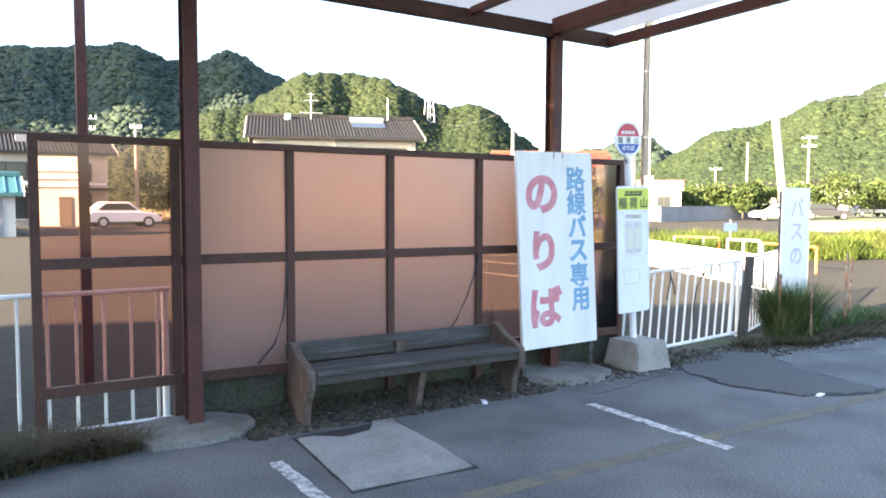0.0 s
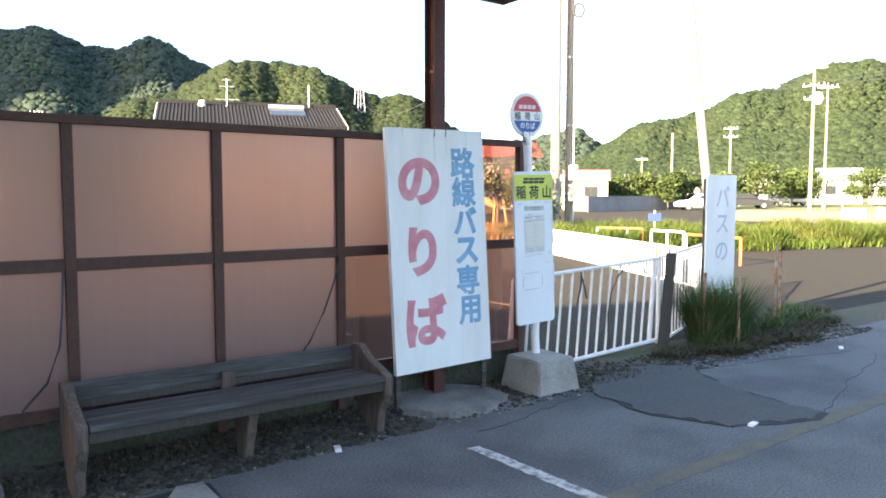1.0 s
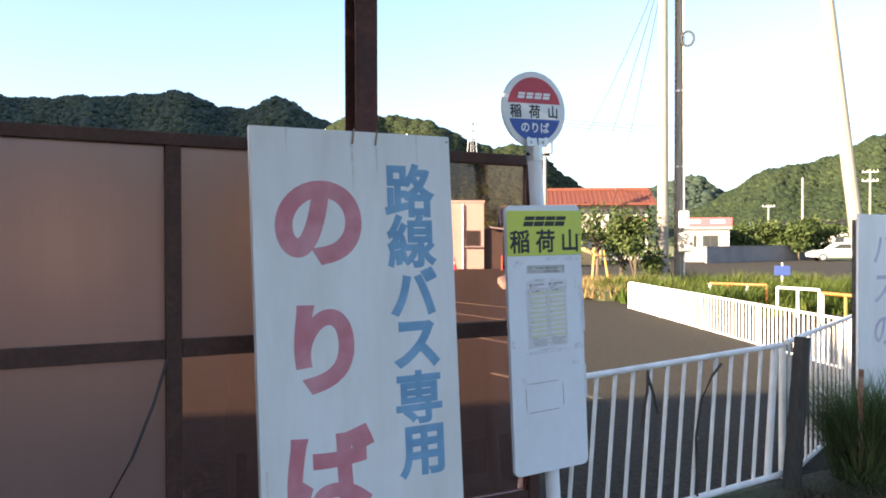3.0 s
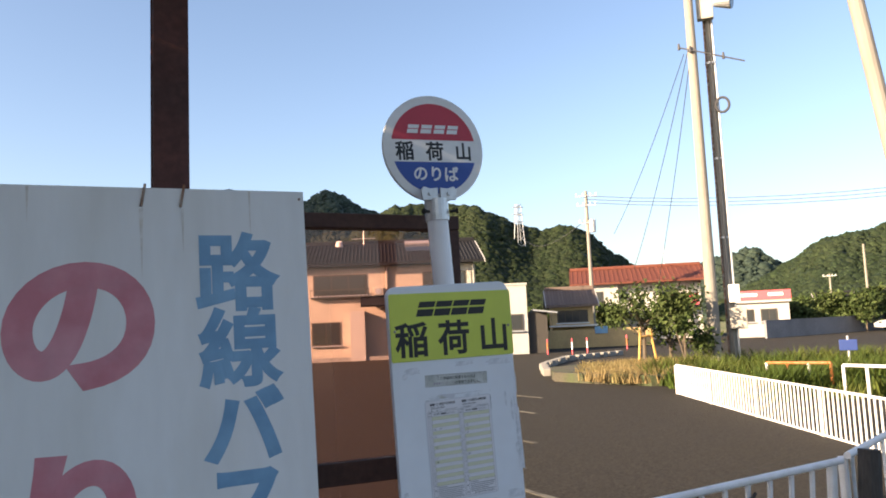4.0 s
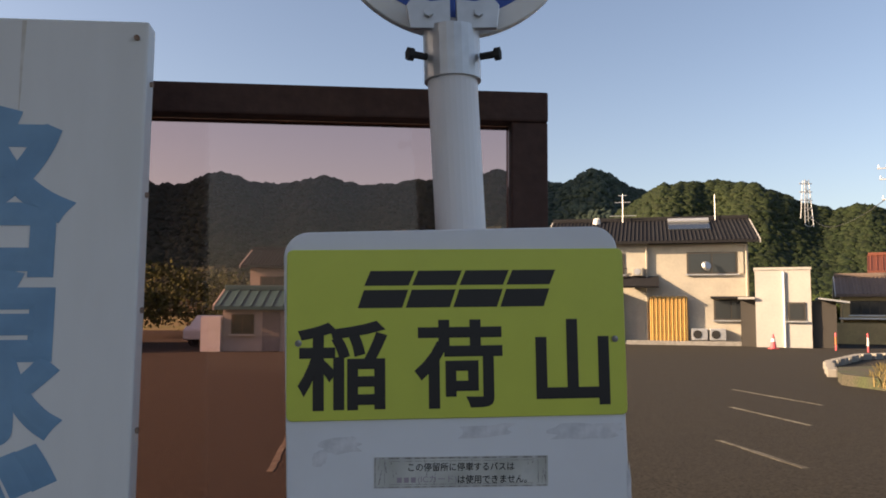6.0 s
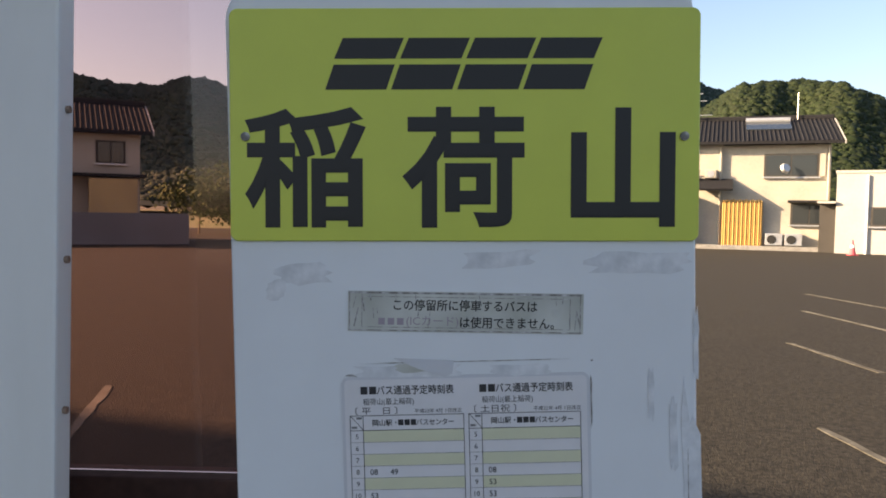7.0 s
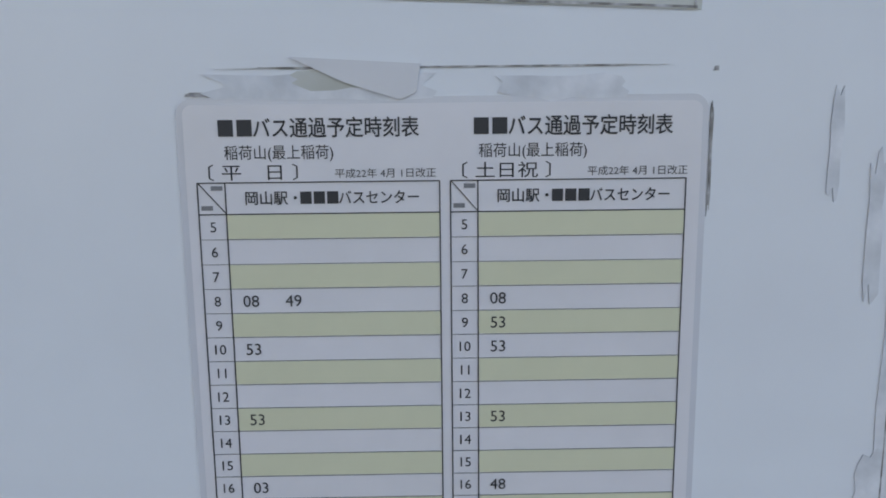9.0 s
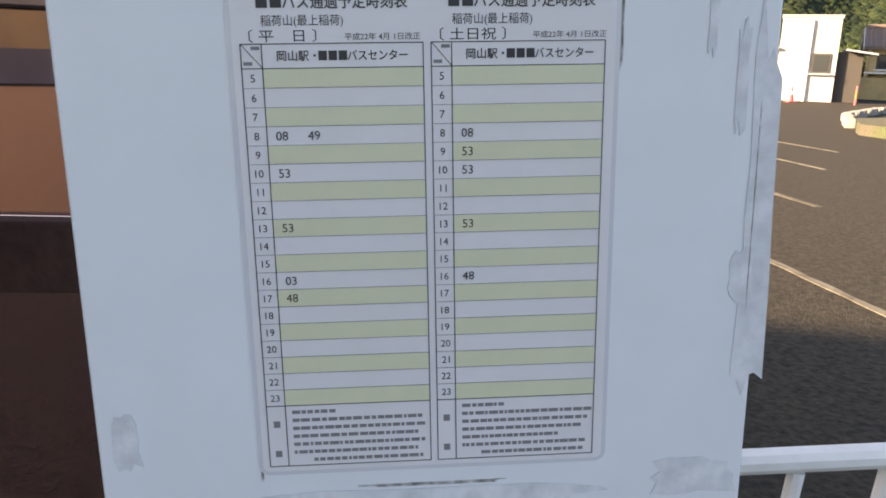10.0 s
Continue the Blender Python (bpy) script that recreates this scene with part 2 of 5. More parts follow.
AGED_PAPER = material("aged_label", (0.56, 0.57, 0.54), 0.5, grain=0.12, scale=60, second=(0.30, 0.31, 0.27), patch=30, amount=0.6)
WIRE = material("dark_wire", (0.05, 0.05, 0.055), 0.6)
POLE_GREY = material("pole_concrete", (0.255, 0.238, 0.208), 0.8, grain=0.12, scale=14, second=(0.238, 0.212, 0.187), patch=2, amount=0.5, stretch=(1, 1, 0.3))
FAR_CAR_DARK = material("car_dark", (0.03, 0.03, 0.035), 0.25, spec=0.6)
TEAL_SIGN = material("blue_notice", (0.02, 0.045, 0.18), 0.5)
MATTED = leafy("matted_weeds", (0.078, 0.064, 0.036), (0.046, 0.052, 0.024), island=0.45, patch=2.0, amount=0.7)
LOT_LINE = material("worn_lot_line", (0.115, 0.108, 0.088), 0.9, grain=0.3, scale=30, second=(0.061, 0.054, 0.041), patch=6, amount=1.0)
MOSSY = material("mossy_kerb", (0.055, 0.055, 0.045), 0.95, grain=0.4, scale=40, second=(0.035, 0.05, 0.02), patch=6, amount=0.8, bump=0.5)
OLD_CONCRETE = material("dark_old_concrete", (0.19, 0.185, 0.175), 0.9, grain=0.3, scale=50, second=(0.10, 0.10, 0.09), patch=5, amount=0.7, bump=0.6, bump_scale=60)
LAMINATE = material("laminate_edge", (0.60, 0.61, 0.65), 0.2, grain=0.02, scale=40)
DRIP = material("faint_rust_stain", (0.56, 0.53, 0.48), 0.6, grain=0.15, scale=40, second=(0.68, 0.68, 0.67), patch=30, amount=0.8)
# Warmer copy of red_oxide_steel: low sun on the web put into its colour.
RED_STEEL_SUNLIT = material("red_oxide_steel_sunlit", (0.084, 0.034, 0.021), 0.45, grain=0.15, scale=30, second=(0.084, 0.029, 0.017), patch=5, amount=0.6)


# Mesh helpers.
def mesh_of(name, bm, mat, smooth=False):
    me = bpy.data.meshes.new(name)
    bm.normal_update()
    bm.to_mesh(me)
    bm.free()
    for m in (mat if isinstance(mat, (list, tuple)) else [mat]):
        me.materials.append(m)
    if smooth:
        me.polygons.foreach_set("use_smooth", [True] * len(me.polygons))
    return me


def thing(name, at, label, category, group="", kind="", rz=0.0):
    """An Empty at a thing's base, which parents its parts."""
    ob = new(name)
    ob.empty_display_size = 0.1
    ob.matrix_world = pose(*at, 0, 0, rz)
    return tagged(ob, label, category, group, kind)


def part(name, bm, mat=None, parent=None, label="", m=None, smooth=False):
    ob = new(name, mesh_of(name, bm, mat, smooth) if isinstance(bm, bmesh.types.BMesh) else bm)
    if parent is not None:
        ob.parent = parent
    if m is not None:
        ob.matrix_basis = m
    return tagged(ob, label)


def box(bm, x0, x1, y0, y1, z0, z1, bevel=0.0, m=None):
    made = bmesh.ops.create_cube(bm, size=1.0)["verts"]
    bmesh.ops.transform(bm, matrix=Matrix.LocRotScale(((x0 + x1) / 2, (y0 + y1) / 2, (z0 + z1) / 2), None, (x1 - x0, y1 - y0, z1 - z0)), verts=made)
    if bevel:
        edges = list({e for v in made for e in v.link_edges})
        out = bmesh.ops.bevel(bm, geom=edges, offset=bevel, segments=2, profile=0.6, affect="EDGES")
        made = list({v for f in out["faces"] for v in f.verts} | {v for v in made if v.is_valid})
    if m is not None:
        bmesh.ops.transform(bm, matrix=m, verts=made)
    return bm


def boxed(x0, x1, y0, y1, z0, z1, bevel=0.0, m=None):
    return box(bmesh.new(), x0, x1, y0, y1, z0, z1, bevel, m)


def rod(bm, a, b, r0, r1=None, sides=10, caps=True):
    """A round bar from a to b, tapered from r0 to r1."""
    a, b = Vector(a), Vector(b)
    made = bmesh.ops.create_cone(bm, cap_ends=caps, segments=sides, radius1=r0, radius2=r0 if r1 is None else r1, depth=(b - a).length)["verts"]
    turn = (b - a).to_track_quat("Z", "Y").to_matrix().to_4x4()
    bmesh.ops.transform(bm, matrix=Matrix.Translation((a + b) / 2) @ turn, verts=made)
    return bm


def rodded(a, b, r0, r1=None, sides=10):
    return rod(bmesh.new(), a, b, r0, r1, sides)


def prism(outline, y0, y1, bevel=0.0):
    """An outline of (x, z) given a thickness from y0 to y1."""
    bm = bmesh.new()
    face = bm.faces.new([bm.verts.new((x, y0, z)) for x, z in outline])
    out = bmesh.ops.extrude_face_region(bm, geom=[face])
    bmesh.ops.translate(bm, vec=(0, y1 - y0, 0), verts=[v for v in out["geom"] if isinstance(v, bmesh.types.BMVert)])
    bmesh.ops.recalc_face_normals(bm, faces=bm.faces)
    if bevel:
        bmesh.ops.bevel(bm, geom=list(bm.edges), offset=bevel, segments=1, affect="EDGES")
    return bm


def slab(outline, z0, z1):
    """An outline of (x, y) given a thickness from z0 to z1."""
    bm = bmesh.new()
    face = bm.faces.new([bm.verts.new((x, y, z0)) for x, y in outline])
    out = bmesh.ops.extrude_face_region(bm, geom=[face])
    bmesh.ops.translate(bm, vec=(0, 0, z1 - z0), verts=[v for v in out["geom"] if isinstance(v, bmesh.types.BMVert)])
    bmesh.ops.recalc_face_normals(bm, faces=bm.faces)
    return bm


def rounded(w, h, r, n=6):
    """A rectangle of w by h round the origin with rounded corners, as (x, z)."""
    pts = []
    for cx, cz, a0 in ((w / 2 - r, h / 2 - r, 0), (-w / 2 + r, h / 2 - r, 90), (-w / 2 + r, -h / 2 + r, 180), (w / 2 - r, -h / 2 + r, 270)):
        pts += [(cx + r * math.cos(radians(a0 + 90 * i / n)), cz + r * math.sin(radians(a0 + 90 * i / n))) for i in range(n + 1)]
    return pts


def raw_mesh(name, verts, faces, mat, smooth=False):
    me = bpy.data.meshes.new(name)
    me.from_pydata(verts, [], faces)
    me.materials.append(mat)
    if smooth:
        me.polygons.foreach_set("use_smooth", [True] * len(me.polygons))
    me.update()
    return me


def writing(text, size, mat, thick=0.0, depth=0.0006, stretch=1.0, slant=0.0, fine=3):
    """Letters as a mesh, centred, standing upright in the xz plane and facing -y."""
    cu = bpy.data.curves.new("writing", "FONT")
    cu.body, cu.size, cu.align_x, cu.align_y = text, size, "CENTER", "CENTER"
    cu.bevel_depth, cu.bevel_resolution, cu.extrude, cu.resolution_u, cu.shear = thick * size, 0, 0.0, fine, slant
    ob = bpy.data.objects.new("writing", cu)
    scene.collection.objects.link(ob)
    me = bpy.data.meshes.new_from_object(ob.evaluated_get(bpy.context.evaluated_depsgraph_get()))
    bpy.data.objects.remove(ob)
    bpy.data.curves.remove(cu)
    n = len(me.vertices)
    co = np.empty(n * 3)
    me.vertices.foreach_get("co", co)
    co = co.reshape(-1, 3)
    if n:
        co[:, :2] -= (co[:, :2].max(0) + co[:, :2].min(0)) / 2
    co = np.stack([co[:, 0] * stretch, -co[:, 2] * depth / max(1e-9, np.abs(co[:, 2]).max()), co[:, 1]], 1)
    me.vertices.foreach_set("co", co.ravel())
    me.polygons.foreach_set("use_smooth", [False] * len(me.polygons))
    me.materials.clear()
    me.materials.append(mat)
    me.update()
    return me


def crowns(places, sizes, flat=0.8, seed=1, rough=0.28):
    """Many lumpy clumps as one list of vertices and faces."""
    rng = np.random.default_rng(seed)
    bm = bmesh.new()
    bmesh.ops.create_icosphere(bm, subdivisions=1, radius=1.0)
    base = np.array([v.co[:] for v in bm.verts])
    tri = np.array([[v.index for v in f.verts] for f in bm.faces])
    bm.free()
    n = len(places)
    lump = 1 + rng.uniform(-rough, rough, (n, len(base), 1))
    a = rng.uniform(0, 2 * np.pi, n)
    c, s = np.cos(a), np.sin(a)
    turned = base[None] * lump
    turned = np.stack([turned[..., 0] * c[:, None] - turned[..., 1] * s[:, None], turned[..., 0] * s[:, None] + turned[..., 1] * c[:, None], turned[..., 2] * flat], -1)
    v = turned * np.asarray(sizes)[:, None, None] + np.asarray(places)[:, None, :]
    f = tri[None] + (np.arange(n) * len(base))[:, None, None]
    return v.reshape(-1, 3).tolist(), f.reshape(-1, 3).tolist()


def blades(rng, places, height, width, lean=0.35, droop=0.25):
    """Grass blades as bent strips: two quads and a tip each."""
    p = np.asarray(places, float)
    n = len(p)
    h = height * rng.uniform(0.5, 1.15, n)
    a, l = rng.uniform(0, 2 * np.pi, n), rng.uniform(0.05, lean, n)
    side = np.stack([np.cos(a), np.sin(a), 0 * a], 1) * (width / 2)
    away = np.stack([-np.sin(a), np.cos(a), 0 * a], 1)
    rows = []
    for k, w in ((0.0, 1.0), (0.5, 0.8), (1.0, 0.0)):
        mid = p + away * ((l * k + droop * k * k) * h)[:, None] + np.array([0, 0, 1.0]) * (h * (k - 0.25 * droop * k * k))[:, None]
        rows.append((mid - side * w, mid + side * w))
    v = np.stack([rows[0][0], rows[0][1], rows[1][1], rows[1][0], rows[2][0]], 1)
    i = np.arange(n) * 5
    faces = np.stack([i, i + 1, i + 2, i + 3], 1).tolist() + np.stack([i + 3, i + 2, i + 4], 1).tolist()
    return v.reshape(-1, 3).tolist(), faces


VIEW = Vector((5.0, 4.0, 0.0))


def bearing(degrees, distance, z=0.0):
    """A far place by its bearing from the bus stop, clockwise from +y."""
    a = radians(degrees + 0.2)
    return (VIEW.x + distance * math.sin(a), VIEW.y + distance * math.cos(a), z)


# Ground, road, car park, hills.
def sheet(name, outline, z, mat, label, category):
    bm = bmesh.new()
    bm.faces.new([bm.verts.new((x, y, z)) for x, y in outline])
    return tagged(part(name, bm, mat), label, category, kind="structure")


sheet("ground", [(-2500, -2500), (2500, -2500), (2500, 2500), (-2500, 2500)], -0.05, MEADOW, "open ground of grass and bare earth reaching the hills", "ground")
sheet("road", [(-60, -40), (120, -40), (120, 5.15), (-60, 5.15)], 0.0, ASPHALT, "grey asphalt road with faded lines and patches", "road")
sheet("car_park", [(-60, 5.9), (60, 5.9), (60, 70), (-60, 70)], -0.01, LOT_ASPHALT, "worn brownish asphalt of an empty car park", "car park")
sheet("verge", [(-60, 5.15), (60, 5.15), (60, 5.9), (-60, 5.9)], -0.004, EARTH, "strip of dark earth and weeds under the shelter", "verge")


def hill(name, distance, width, ridge, mat, crown, count, label, seed):
    """The ridge is given as (bearing, rise per metre of distance); the slopes fall off to both sides of it and are covered with tree crowns."""
    rng = np.random.default_rng(seed)
    knots = np.array(ridge)
    lo, hi = knots[0, 0], knots[-1, 0]
    def height(a, r):
        s = sum(np.interp(a + d, knots[:, 0], knots[:, 1]) for d in (-0.7, 0.0, 0.7)) / 3
        lumps = np.sin(a * 1.3 + seed) * np.cos(r / 31) + 0.7 * np.sin(a * 2.9 + r / 23) + 0.6 * np.sin(a * 6.1 - r / 17 + seed)
        gully = 1 + 0.10 * np.sin(a * 0.9 + seed) * np.sin((r - distance) / width * 2.2)
        return (s * distance + 0.30 * crown * lumps * np.minimum(1, s / 0.05)) * np.exp(-((r - distance) / width) ** 2) * gully - 0.3 * crown
    na, nr = 110, 26
    aa, rr = np.meshgrid(np.linspace(lo, hi, na), np.linspace(distance - 1.7 * width, distance + 1.2 * width, nr), indexing="ij")
    zz = height(aa, rr) - 0.5 * crown
    xs, ys = VIEW.x + rr * np.sin(np.radians(aa)), VIEW.y + rr * np.cos(np.radians(aa))
    verts = np.stack([xs, ys, zz], -1).reshape(-1, 3).tolist()
    faces = [(i * nr + j, i * nr + j + 1, (i + 1) * nr + j + 1, (i + 1) * nr + j) for i in range(na - 1) for j in range(nr - 1)]
    ob = new(name)
    tagged(ob, label, "wooded hill", kind="stuff")
    part("slope", raw_mesh("slope", verts, faces, mat, True), None, ob)
    a = rng.uniform(lo, hi, count)
    r = distance - width * 1.6 * rng.uniform(-0.12, 1, count)
    z = height(a, r)
    keep = z > 1.0
    a, r, z = a[keep], r[keep], z[keep]
    size = 0.5 * crown * rng.lognormal(0, 0.5, len(a)).clip(0.4, 2.6)
    places = np.stack([VIEW.x + r * np.sin(np.radians(a)), VIEW.y + r * np.cos(np.radians(a)), z - 0.6 * size], 1)
    part("treetops", raw_mesh("treetops", *crowns(places, size, 0.8, seed, 0.42), mat, True), None, ob)
    return ob


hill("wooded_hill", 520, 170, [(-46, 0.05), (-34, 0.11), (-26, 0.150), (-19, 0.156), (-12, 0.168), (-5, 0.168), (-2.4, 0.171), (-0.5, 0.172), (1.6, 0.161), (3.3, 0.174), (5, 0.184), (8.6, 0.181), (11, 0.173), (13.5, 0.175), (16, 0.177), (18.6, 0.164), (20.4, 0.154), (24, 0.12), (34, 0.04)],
     HILL_FAR_HAZED, 2.6, 36000, "high hill of dense dark green woods, its ridge in sun", 3)
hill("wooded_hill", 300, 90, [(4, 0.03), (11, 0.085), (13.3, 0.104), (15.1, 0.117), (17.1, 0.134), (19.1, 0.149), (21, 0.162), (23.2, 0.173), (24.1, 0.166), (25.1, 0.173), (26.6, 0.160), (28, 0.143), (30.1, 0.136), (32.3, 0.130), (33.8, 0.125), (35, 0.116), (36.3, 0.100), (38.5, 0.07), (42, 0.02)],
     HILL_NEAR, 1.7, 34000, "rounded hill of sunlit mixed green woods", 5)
hill("wooded_hill", 700, 120, [(34, 0.03), (39, 0.055), (43, 0.072), (45.6, 0.083), (46.6, 0.082), (47.8, 0.068), (50, 0.05), (56, 0.02)], HILL_FAR_HAZED, 4.5, 5000, "low distant hill of dark green woods", 7)
hill("wooded_hill", 450, 140, [(44, 0.02), (47, 0.05), (48.8, 0.066), (50.7, 0.084), (52.4, 0.090), (54.3, 0.100), (56.8, 0.112), (60, 0.126), (61.8, 0.144), (63.3, 0.150), (65.4, 0.144), (67.5, 0.149), (73, 0.135), (82, 0.10), (96, 0.05)],
     HILL_RIGHT, 2.3, 34000, "long hillside of bright sunlit green woods", 9)
# Out of view: added to keep the far hill's slopes in shade.
hill("wooded_hill", 650, 130, [(-70, 0.2), (-56, 0.5), (-47, 0.6), (-38, 0.45), (-24, 0.1)], HILL_FAR_HAZED, 9, 2500, "steep wooded hill to the west, out of view, added to cast shade", 11)


# The bus shelter: two steel posts, a flat roof of pale sheets, a screen of brown acrylic.
def h_flange(x, y, z0, z1):
    return boxed(x - 0.05, x + 0.05, y - 0.005, y + 0.005, z0, z1, 0.002)


shelter = thing("bus_shelter", (3.0, 5.6, 0), "brown steel bus shelter with pale roof and smoky acrylic screen", "bus shelter")
BACK = Matrix.Translation((-3.0, -5.6, 0))
for px, py in ((1.297, 5.485), (4.585, 5.605)):
    post = part("post", h_flange(px, py - 0.06, 0.03, 3.075), RED_STEEL, shelter, m=BACK)
    part("web", boxed(px - 0.005, px + 0.005, py - 0.055, py + 0.055, 0.03, 3.075), RED_STEEL_SUNLIT, post, "red oxide web, coloured warmer for the low sun")
    part("flange", h_flange(px, py + 0.06, 0.03, 3.075), RED_STEEL, post)
ROOF_X = 5.30
FALL = Matrix(((1, 0, 0, 0), (0, 1, 0, 0), (-0.0145, -0.017, 1, 0.0145 * 4.57 + 0.017 * 5.6 - 0.012), (0, 0, 0, 1)))


def roof_bar(name, mat, *dims, bevel=0.0):
    """A straight piece of the roof, which falls a little to its end and to the back."""
    return part(name, boxed(*dims, bevel, FALL), mat, shelter, m=BACK)


roof_bar("rear_beam", BROWN_STEEL, -3.6, ROOF_X, 5.58, 5.66, 3.08, 3.20, bevel=0.004)
for px in (-2.1, 1.29, 4.585):
    roof_bar("cantilever_beam", RED_STEEL, px - 0.06, px + 0.06, 2.9, 5.575, 3.10, 3.24, bevel=0.004)
roof_bar("end_beam", RED_STEEL, ROOF_X - 0.07, ROOF_X, 2.9, 5.575, 3.08, 3.17, bevel=0.004)
roof_bar("front_beam", BROWN_STEEL, -3.6, ROOF_X, 2.82, 2.895, 3.08, 3.20, bevel=0.004)
for i in range(10):
    px = -3.3 + 0.87 * i
    if min(abs(px - q) for q in (1.29, 4.585, -2.1)) > 0.2:
        roof_bar("purlin", RED_STEEL, px - 0.022, px + 0.022, 2.9, 5.575, 3.15, 3.21)
for i in range(3):
    x0 = -3.6 + 3.0 * i
    roof_bar("roof_sheet", ROOF_SHEET, x0 + 0.005, x0 + 2.965, 2.80, 5.72, 3.245, 3.252)

# The screen runs slightly downhill, so its rails are sheared by SLOPE.
WALL_Y, TOP, MID, LOW, SLOPE = 5.695, 1.975, 1.15, 0.30, 0.003
UPRIGHTS = [0.362, 1.24, 2.08, 2.94, 3.82, 4.69, 5.530]
DOWNHILL = Matrix(((1, 0, 0, 0), (0, 1, 0, 0), (-SLOPE, 0, 1, SLOPE * 2.94), (0, 0, 0, 1)))


def on_screen(*dims, bevel=0.0):
    return boxed(*dims, bevel, DOWNHILL)


for ux in UPRIGHTS:
    part("upright", on_screen(ux - 0.03, ux + 0.03, WALL_Y - 0.03, WALL_Y + 0.03, 0.02, TOP - 0.025, bevel=0.003), BROWN_STEEL, shelter, m=BACK)
part("top_rail", on_screen(0.332, 5.560, WALL_Y - 0.035, WALL_Y + 0.035, TOP - 0.025, TOP + 0.025, bevel=0.004), BROWN_STEEL, shelter, m=BACK)
for i in range(6):
    a, b = UPRIGHTS[i] + 0.031, UPRIGHTS[i + 1] - 0.031
    for z0, z1 in ((LOW, MID), (MID, TOP)):
        clear = i in (0, 5) or (i == 4 and z0 == LOW)
        part("rail", on_screen(a, b, WALL_Y - 0.025, WALL_Y + 0.025, z0 - 0.036, z0 + 0.036, bevel=0.003), BROWN_STEEL, shelter, m=BACK)
        part("panel", on_screen(a, b, WALL_Y - 0.002, WALL_Y + 0.002, z0 + 0.037, z1 - (0.037 if z1 == MID else 0.026)), CLEAR_BROWN if clear else FROSTED_BROWN, shelter,
             "clear smoke-brown acrylic" if clear else "clouded brown acrylic", m=BACK)


def footing(x, y, r, label):
    rng = random.Random(int(x * 10))
    pts = [(r * (1 + rng.uniform(-0.1, 0.1)) * math.cos(2 * math.pi * i / 22), r * 0.8 * (1 + rng.uniform(-0.1, 0.1)) * math.sin(2 * math.pi * i / 22)) for i in range(22)]
    ob = part("footing", slab(pts, -0.05, 0.045), OLD_CONCRETE)
    ob.location = (x, y, 0)
    return tagged(ob, label, "footing")


tagged(part("kerb", boxed(1.30, 5.62, 5.735, 5.90, -0.05, 0.27, 0.03), MOSSY), "dark mossy concrete kerb behind the acrylic screen", "kerb", kind="structure")
footing(1.25, 5.36, 0.42, "rough concrete footing at a shelter post")
footing(4.56, 5.42, 0.46, "broken concrete footing under the shelter post")

tagged(part("steel_post", boxed(0.765, 0.845, 6.98, 7.06, -0.05, 3.9, 0.004), RED_STEEL), "slim red-brown steel post standing behind the shelter screen", "post")


def wire_run(name, points, radius, mat, label, category="cable", sides=6):
    """A slack wire along a run of points, as one tube."""
    bm = bmesh.new()
    rings = []
    for i, p in enumerate(points):
        p = Vector(p)
        d = (Vector(points[min(i + 1, len(points) - 1)]) - Vector(points[max(i - 1, 0)])).normalized()
        u = d.cross(Vector((0, 0, 1)) if abs(d.z) < 0.9 else Vector((1, 0, 0))).normalized()
        v = d.cross(u)
        rings.append([bm.verts.new(p + radius * (u * math.cos(2 * math.pi * k / sides) + v * math.sin(2 * math.pi * k / sides))) for k in range(sides)])
    for a, b in zip(rings, rings[1:]):
        for k in range(sides):
            bm.faces.new((a[k], a[(k + 1) % sides], b[(k + 1) % sides], b[k]))
    return tagged(part(name, bm, mat, smooth=True), label, category)


def sag(a, b, drop, n=14):
    return [tuple(Vector(a).lerp(Vector(b), i / n) - Vector((0, 0, drop * 4 * (i / n) * (1 - i / n)))) for i in range(n + 1)]


wire_run("hanging_cable", [(3.79, 5.63, 1.12), (3.74, 5.63, 0.95), (3.66, 5.63, 0.75), (3.55, 5.63, 0.55), (3.42, 5.63, 0.40)], 0.006, WIRE, "thin dark cable hanging along the acrylic screen")
wire_run("hanging_cable", [(2.03, 5.63, 1.12), (2.02, 5.63, 0.9), (2.0, 5.63, 0.7), (1.93, 5.63, 0.5), (1.8, 5.63, 0.36)], 0.007, WIRE, "thin dark cable hanging beside a screen upright")


# The large lettered board, the bus stop post, the second board.
board = thing("sign_board", (4.543, 5.400, 0.275), "tall white painted board with faded red and blue lettering", "sign board")
board.matrix_world = pose(4.543, 5.400, 0.275, 0, 0, 1.4)
TILT_BACK = pose(0, 0, 0, -3.3, -0.7, 0)
BOARD_H, BOARD_W = 1.755, 0.445
part("panel", boxed(-BOARD_W, BOARD_W, 0, 0.035, 0, BOARD_H, 0.004), SIGN_WHITE, board, m=TILT_BACK)
for text, fx, fz, size, mat, thick in (("の", 0.305, 0.217, 0.40, FADED_RED, 0.05), ("り", 0.31, 0.505, 0.375, FADED_RED, 0.05), ("ば", 0.325, 0.79, 0.38, FADED_RED, 0.045),
                                ("路", 0.77, 0.138, 0.235, FADED_BLUE, 0.034), ("線", 0.77, 0.262, 0.232, FADED_BLUE, 0.032), ("バ", 0.772, 0.385, 0.225, FADED_BLUE, 0.042),
                                ("ス", 0.775, 0.514, 0.24, FADED_BLUE, 0.042), ("専", 0.777, 0.641, 0.23, FADED_BLUE, 0.032), ("用", 0.78, 0.772, 0.23, FADED_BLUE, 0.036)):
    part("lettering", writing(text, size, mat, thick, fine=8), None, board, m=TILT_BACK @ pose(BOARD_W * (2 * fx - 1), -0.0008, BOARD_H * (1 - fz)))
